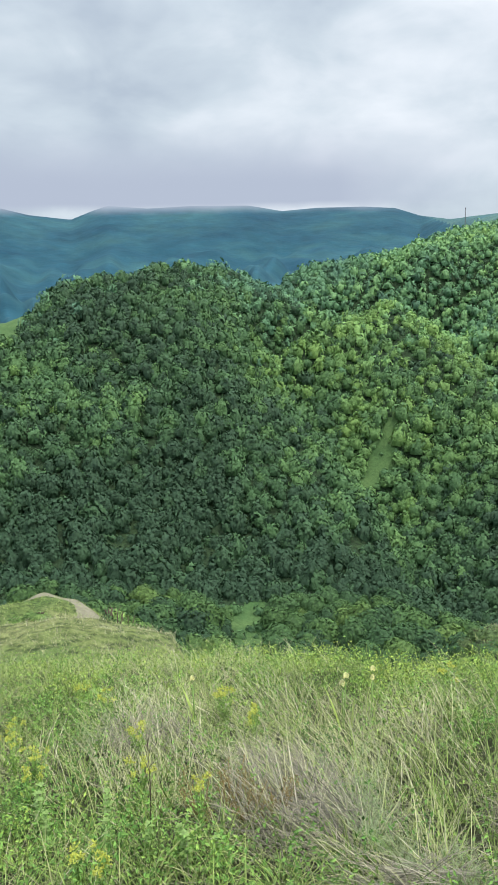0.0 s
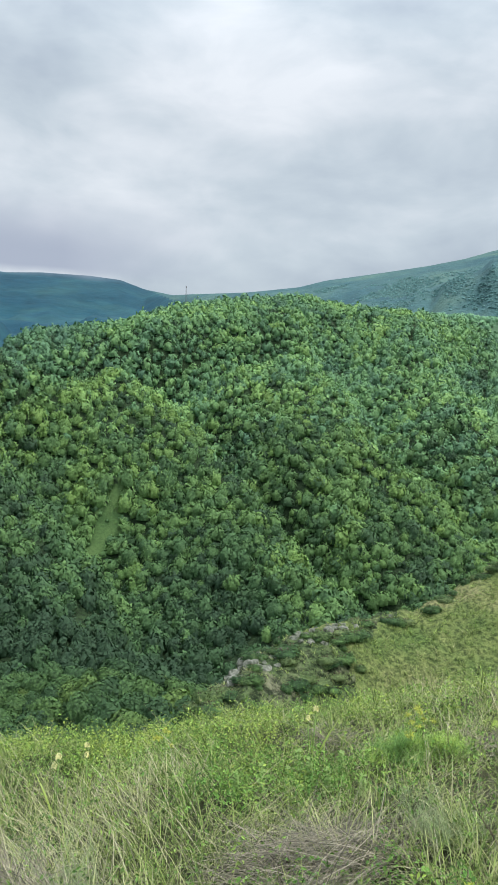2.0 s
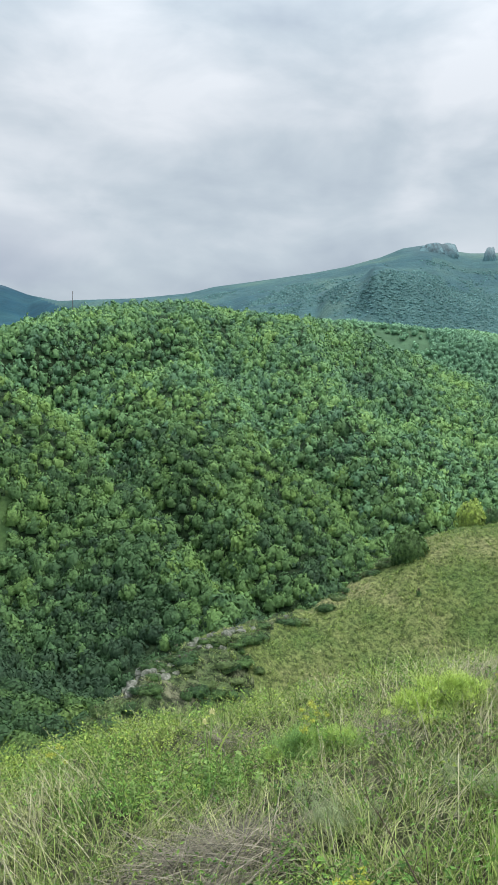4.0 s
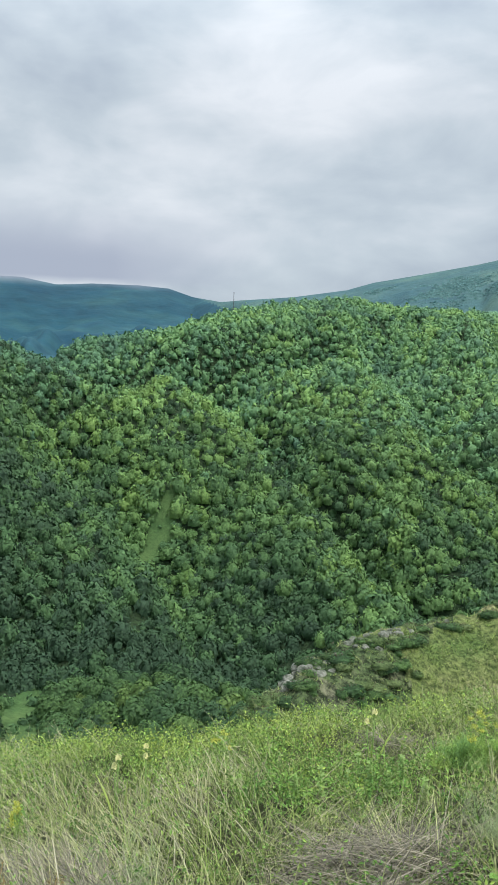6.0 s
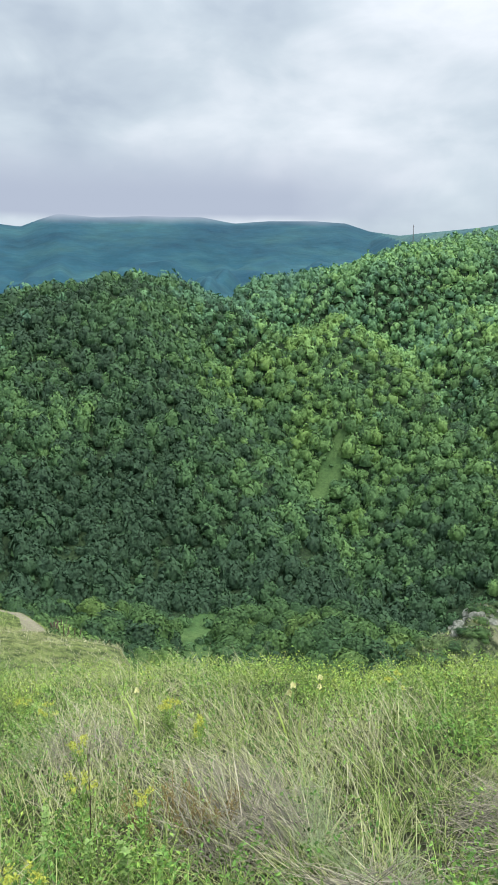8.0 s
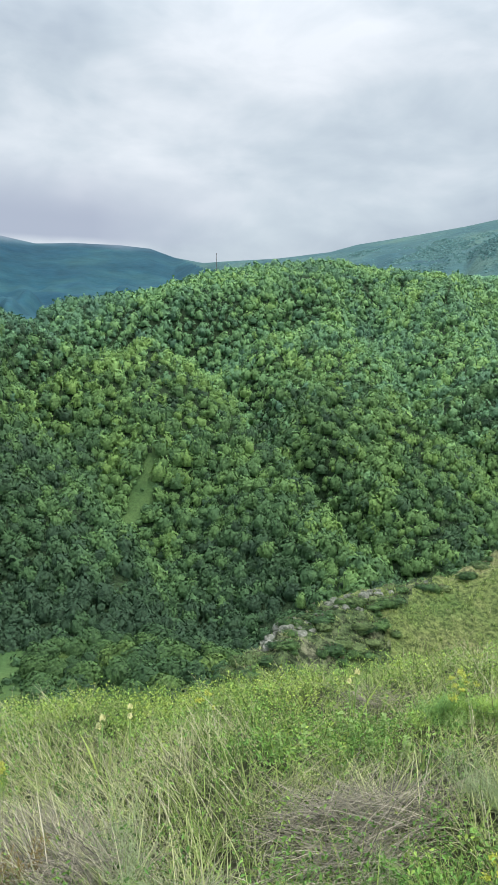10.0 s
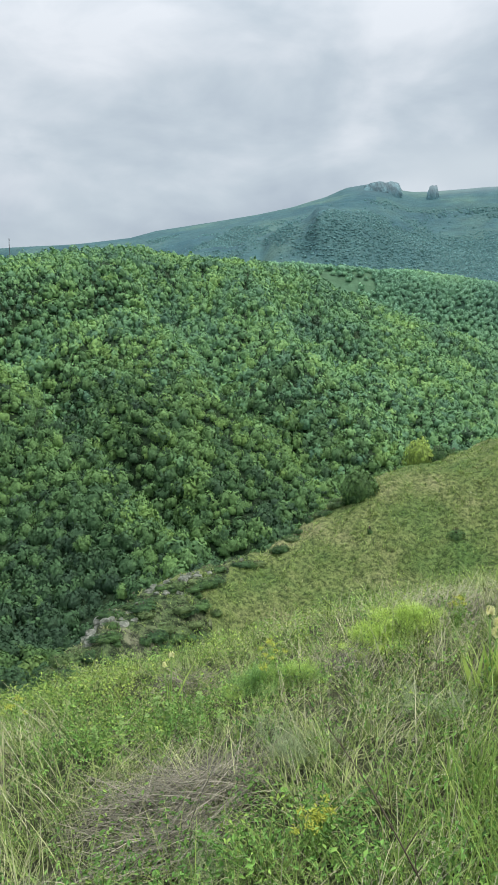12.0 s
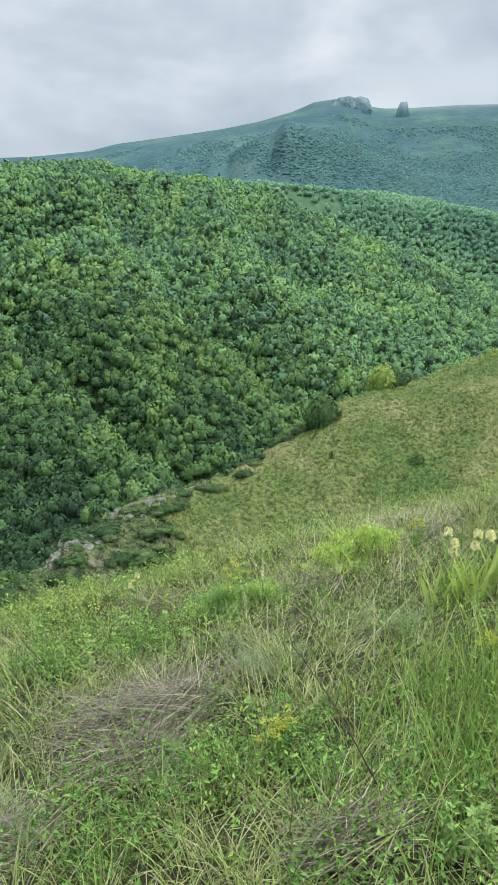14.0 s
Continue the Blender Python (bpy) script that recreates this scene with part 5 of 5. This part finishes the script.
def bush(az, r, wide, high, seed, mat=None, label="rounded dark green bush on the grassy slope", sink=0.7):
    x, y = polar(az, r)
    root = tagged(new("bush"), label, "bush", "bushes on the slopes")
    root.matrix_basis = pose(x, y, ground_at(x, y) - 0.05)
    tv, tn, tf, tsz = crown_template(seed, 18, 10, 4, 900 if wide > 2 else 260, 0.075 if wide > 2 else 0.12)
    tv = tv * np.array([wide / 2, wide / 2, high * 0.8]) - np.array([0, 0, sink * high * 0.4])
    part("crown", fast_mesh("crown", tv, tf, tsz, mat or M_BUSH, normals=tn), root)
    for k in range(3):
        part("trunk", tube("trunk", [(0.05 * k, 0, -0.1), (0.2 * (k - 1) * wide * 0.3, 0.1, high * 0.35), (0.4 * (k - 1) * wide * 0.3, 0.1 * k, high * 0.7)], [0.06, 0.045, 0.02], M_BARK, 5), root)


bush(15.5, 59.4, 3.0, 3.3, 901, sink=0.2)
bush(14.85, 59.0, 1.7, 1.7, 902, sink=0.3)
bush(16.35, 60.0, 1.5, 1.7, 911, sink=0.3)
bush(19.95, 67.0, 2.8, 3.1, 903, M_BUSHY, "yellow-green bush on the ridge of the spur", sink=0.3)
bush(21.4, 67.5, 2.4, 1.8, 904)
bush(22.6, 69.3, 1.6, 0.9, 905)
bush(22.95, 55.5, 1.5, 1.1, 906, None, "small dark bush on the grassy slope")
bush(28.2, 74.5, 2.4, 1.7, 907, M_BUSHY, "yellow-green bush on the ridge of the spur")
bush(29.2, 75.5, 2.6, 1.6, 908)
bush(16.35, 54.6, 0.45, 0.8, 909, None, "small dark bush on the grassy slope")
bush(30.6, 76.0, 2.8, 1.5, 910)
gb = random.Random(5)
for k in range(26):
    az = gb.uniform(-38.5, -27.5)
    bush(az, gb.uniform(37, 50), gb.uniform(2.2, 4.2), gb.uniform(1.6, 2.6), 920 + k, M_SHRUB, "leafy green shrub beside the knoll")
bush(-39.2, 20.6, 0.5, 0.8, 960, None, "small dark bush on the pale knoll")
for k in range(4):
    bush(gb.uniform(-46.5, -43.0), gb.uniform(38.5, 40.5), gb.uniform(1.4, 2.2), gb.uniform(0.3, 0.5), 970 + k, M_SHRUB, "low leafy shrub on the knoll by the track")


def rock(x, y, size, seed, label="weathered grey limestone outcrop in the grass"):
    gg = np.random.RandomState(seed)
    bm = bmesh.new()
    bmesh.ops.create_icosphere(bm, subdivisions=3, radius=1.0)
    cut = [(unit(gg.normal(size=3)), 0.55 + 0.35 * gg.rand()) for _ in range(9)]
    for v in bm.verts:
        p = np.array(v.co)
        for n, d in cut:
            over = p @ n - d
            if over > 0:
                p = p - n * over * 0.92
        v.co = Vector(p * np.array([1.0, 0.75, 0.62])) * size * (1 + 0.06 * noise.noise(Vector(p) * 4 + Vector((seed, 0, 0))))
    me = bpy.data.meshes.new("rock")
    bm.to_mesh(me)
    bm.free()
    me.materials.append(M_ROCK)
    ob = tagged(new("rock", me), label, "rock", "rocks on the spur")
    ob.matrix_basis = pose(x, y, ground_at(x, y) - 0.22 * size, gg.normal() * 12, gg.normal() * 12, gg.rand() * 360)


def back_of_spur(az, before):
    return float(np.interp(az, AZ, GR_R[:, 9])) - before


gk = random.Random(8)
for k in range(58):
    az = gk.choice((gk.gauss(-5.0, 0.8), gk.gauss(0.6, 1.2), gk.uniform(-7.5, 3.4)))
    x, y = polar(az, back_of_spur(az, gk.gauss(0.5, 1.1)))
    rock(x, y, 0.24 + 0.55 * gk.random() ** 2.2, 1000 + k)
for k in range(14):
    az = gk.choice((gk.uniform(16.2, 18.5), gk.uniform(20.6, 22.8), gk.uniform(-3, 9)))
    x, y = polar(az, back_of_spur(az, abs(gk.gauss(0.2, 0.6))))
    rock(x, y, gk.uniform(0.15, 0.42), 1060 + k)
for k in range(90):
    az = gk.uniform(-9.0, 4.0) if k < 70 else gk.uniform(4.0, 14.0)
    green = k % 3 == 0
    bush(az, back_of_spur(az, gk.uniform(-0.6, 6.5) if k < 70 else gk.gauss(1.2, 0.7)), gk.uniform(0.6, 1.9), gk.uniform(0.22, 0.62), 1100 + k, M_SCRUB if green else M_BUSH, "low grey-green scrub among the rocks" if green else "low dark green scrub among the rocks", sink=0.4)
for k in range(9):
    az = gk.uniform(-11.2, -7.2)
    bush(az, back_of_spur(az, gk.uniform(0.0, 1.5)), gk.uniform(1.0, 1.9), gk.uniform(0.5, 0.9), 1200 + k, M_SCRUB, "grey-green scrubby bush at the end of the spur", sink=0.4)

# dirt track over the far knoll
M_TRACK = ground_material("dirt_track", [(0.3, (0.2, 0.19, 0.13)), (0.7, (0.33, 0.30, 0.22))], 1.0, 9.0, 0.03)
line = [(-56, 46.5), (-50, 46.0), (-47, 45.4), (-44.5, 45.0), (-42.6, 45.0), (-41.3, 44.2), (-40.6, 42.8), (-40.4, 41.0), (-40.8, 39.0), (-42, 37)]
pts = []
for (a0, r0), (a1, r1) in zip(line, line[1:]):
    for k in range(8):
        pts.append(polar(a0 + (a1 - a0) * k / 8, r0 + (r1 - r0) * k / 8))
pts = np.array(pts)
dirs = unit(np.gradient(pts, axis=0))
side = np.stack([-dirs[:, 1], dirs[:, 0]], 1) * 0.75
V, F = [], []
for k in range(5):
    q = pts + side * (k / 2 - 1)
    zz = land(q[:, 0], q[:, 1])[0] + 0.06 - 0.05 * (k in (0, 4))
    V.append(np.stack([q[:, 0], q[:, 1], zz], 1))
n = len(pts)
for k in range(4):
    for i in range(n - 1):
        F += [k * n + i, k * n + i + 1, (k + 1) * n + i + 1, (k + 1) * n + i]
tagged(new("road", fast_mesh("road", np.concatenate(V), F, np.full(len(F) // 4, 4), M_TRACK, smooth=True)), "pale dirt track over the grassy knoll", "track", kind="structure")

# ---- far away: the mast, the crags, the low cloud ----
M_METAL = plain("weathered_steel", (0.12, 0.12, 0.13), 0.5, 0.2, 2.0)
x, y = polar(-10.72, 490.0)
mast = tagged(new("radio_mast"), "thin dark steel radio mast on the hilltop", "mast")
mast.matrix_basis = pose(x, y, ground_at(x, y))
top = up_to(490.0, 6.62) - ground_at(x, y)
part("pole", tube("pole", [(0, 0, -0.5), (0, 0, top * 0.6), (0, 0, top)], [0.3, 0.25, 0.16], M_METAL, 8), mast)
part("antenna", tube("antenna", [(0.25, 0, top - 1.6), (0.25, 0, top - 0.2)], [0.14, 0.14], M_METAL, 6), mast)
# rock with the blue of the hazy air mixed into its colour
M_CRAG = ground_material("hazy_crag_rock", [(0.3, (0.105, 0.235, 0.275)), (0.7, (0.165, 0.315, 0.34))], 0.02, 0.12, 4.0)


def crag(az, r, wide, high, seed, label, top_el, slab=0.75, narrow=0.12):
    """A cliff: an upright block broken by joints, its top at the elevation top_el."""
    bm = bmesh.new()
    bmesh.ops.create_icosphere(bm, subdivisions=5, radius=1.0)
    for v in bm.verts:
        p = Vector(v.co)
        q = Vector((max(-slab, min(slab, p.x)) / slab, max(-slab, min(slab, p.y)) / slab, max(-0.6, min(0.7, p.z)) / 0.7))
        taper = 1 - narrow * max(0.0, q.z) ** 1.5
        joint = abs(noise.noise(Vector((q.x * 3.1, q.y * 3.1, q.z * 0.5)) + Vector((seed, 3, 0))))
        d = 0.92 + 0.30 * joint + 0.10 * noise.noise(q * 4 + Vector((seed, 0, 0))) + 0.05 * noise.noise(q * 9)
        v.co = Vector((q.x * wide * 0.5 * taper * d, q.y * wide * 0.45 * taper * d, q.z * high * (0.9 + 0.07 * noise.noise(Vector((q.x * 2.0, q.y, seed))))))
    me = bpy.data.meshes.new("crag")
    bm.to_mesh(me)
    bm.free()
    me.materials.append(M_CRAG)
    x, y = polar(az, r)
    ob = tagged(new("crag", me), label, "crag", "crags of the mountain")
    ob.matrix_basis = pose(x, y, up_to(r, top_el) - high * 0.9, 0, 0, -az)


crag(16.9, 1815, 96, 60, 4, "cliff below the mountain top, rock tinted blue-grey for haze", 10.2, 0.7, 0.25)
crag(20.6, 1800, 30, 38, 9, "rock tower on the ridge, tinted blue-grey for haze", 9.9, 0.9, 0.4)


def cloud_material(name, z0, z1, z2, z3, wobble, colour):
    """Cloud sheet that glows in its own grey: opaque in its middle, frayed above and below."""
    m = bpy.data.materials.new(name)
    m.use_nodes = True
    nodes, links = m.node_tree.nodes, m.node_tree.links
    nodes.clear()
    out, mx, tr, em = (nodes.new("ShaderNode" + k) for k in ("OutputMaterial", "MixShader", "BsdfTransparent", "Emission"))
    # emission stands in for the daylight that the cloud would scatter
    em.inputs[0].default_value, em.inputs[1].default_value = (*colour, 1), 1.0
    n1 = noise_node(nodes, links, 0.0022, 5.0, 0.55)
    sepz = nodes.new("ShaderNodeSeparateXYZ")
    co = nodes.new("ShaderNodeTexCoord")
    links.new(co.outputs["Object"], sepz.inputs[0])
    wob = nodes.new("ShaderNodeMath")
    wob.operation = "MULTIPLY_ADD"
    wob.inputs[1].default_value = wobble
    links.new(n1.outputs[0], wob.inputs[0])
    links.new(sepz.outputs[2], wob.inputs[2])
    off = wobble * 0.5
    rise, fall, mul = (nodes.new("ShaderNode" + k) for k in ("MapRange", "MapRange", "Math"))
    for n, a, b in ((rise, z0 + off, z1 + off), (fall, z3 + off, z2 + off)):
        n.interpolation_type = "SMOOTHSTEP"
        n.inputs[1].default_value, n.inputs[2].default_value = a, b
        links.new(wob.outputs[0], n.inputs[0])
    mul.operation = "MULTIPLY"
    edge, mul2 = nodes.new("ShaderNodeAttribute"), nodes.new("ShaderNodeMath")
    edge.attribute_name, mul2.operation = "tint", "MULTIPLY"
    links.new(rise.outputs[0], mul.inputs[0])
    links.new(fall.outputs[0], mul.inputs[1])
    links.new(mul.outputs[0], mul2.inputs[0])
    links.new(edge.outputs["Fac"], mul2.inputs[1])
    links.new(mul2.outputs[0], mx.inputs[0])
    links.new(tr.outputs[0], mx.inputs[1])
    links.new(em.outputs[0], mx.inputs[2])
    links.new(mx.outputs[0], out.inputs[0])
    return m


def cloud_bank(r, a0, a1, el, colour):
    e = [r * math.tan(radians(v)) + EYE for v in el]
    n = 60
    aa = np.radians(np.linspace(a0, a1, n))
    V, F, fade = [], [], []
    for row, k in enumerate(np.linspace(0, 1, 5)):
        fade.append(np.clip(np.minimum(np.arange(n), n - 1 - np.arange(n)) / 14, 0, 1) * (0.0 if row in (0, 4) else 1.0))
        rr = r + 60 * math.sin(k * 3.1416)
        V.append(np.stack([rr * np.sin(aa), rr * np.cos(aa), np.full(n, e[0] - 80 + (e[3] + 160 - e[0]) * k)], 1))
    for row in range(4):
        for i in range(n - 1):
            F += [row * n + i, row * n + i + 1, (row + 1) * n + i + 1, (row + 1) * n + i]
    ob = new("low_cloud", fast_mesh("low_cloud", np.concatenate(V), F, np.full(len(F) // 4, 4), cloud_material("glowing_cloud", *e, r * 0.028, colour), tint=np.concatenate(fade), smooth=True))
    ob.visible_shadow = False
    tagged(ob, "pale grey glowing cloud sheet hung before the mountain tops", "cloud", kind="structure")


# both sheets hang nearer than the ridges, placed to cover them from the camera
cloud_bank(2700, -58, -8, (6.7, 7.7, 8.8, 14.0), (0.37, 0.42, 0.52))
cloud_bank(1600, 14.0, 52, (9.4, 11.2, 11.6, 14.0), (0.55, 0.62, 0.68))
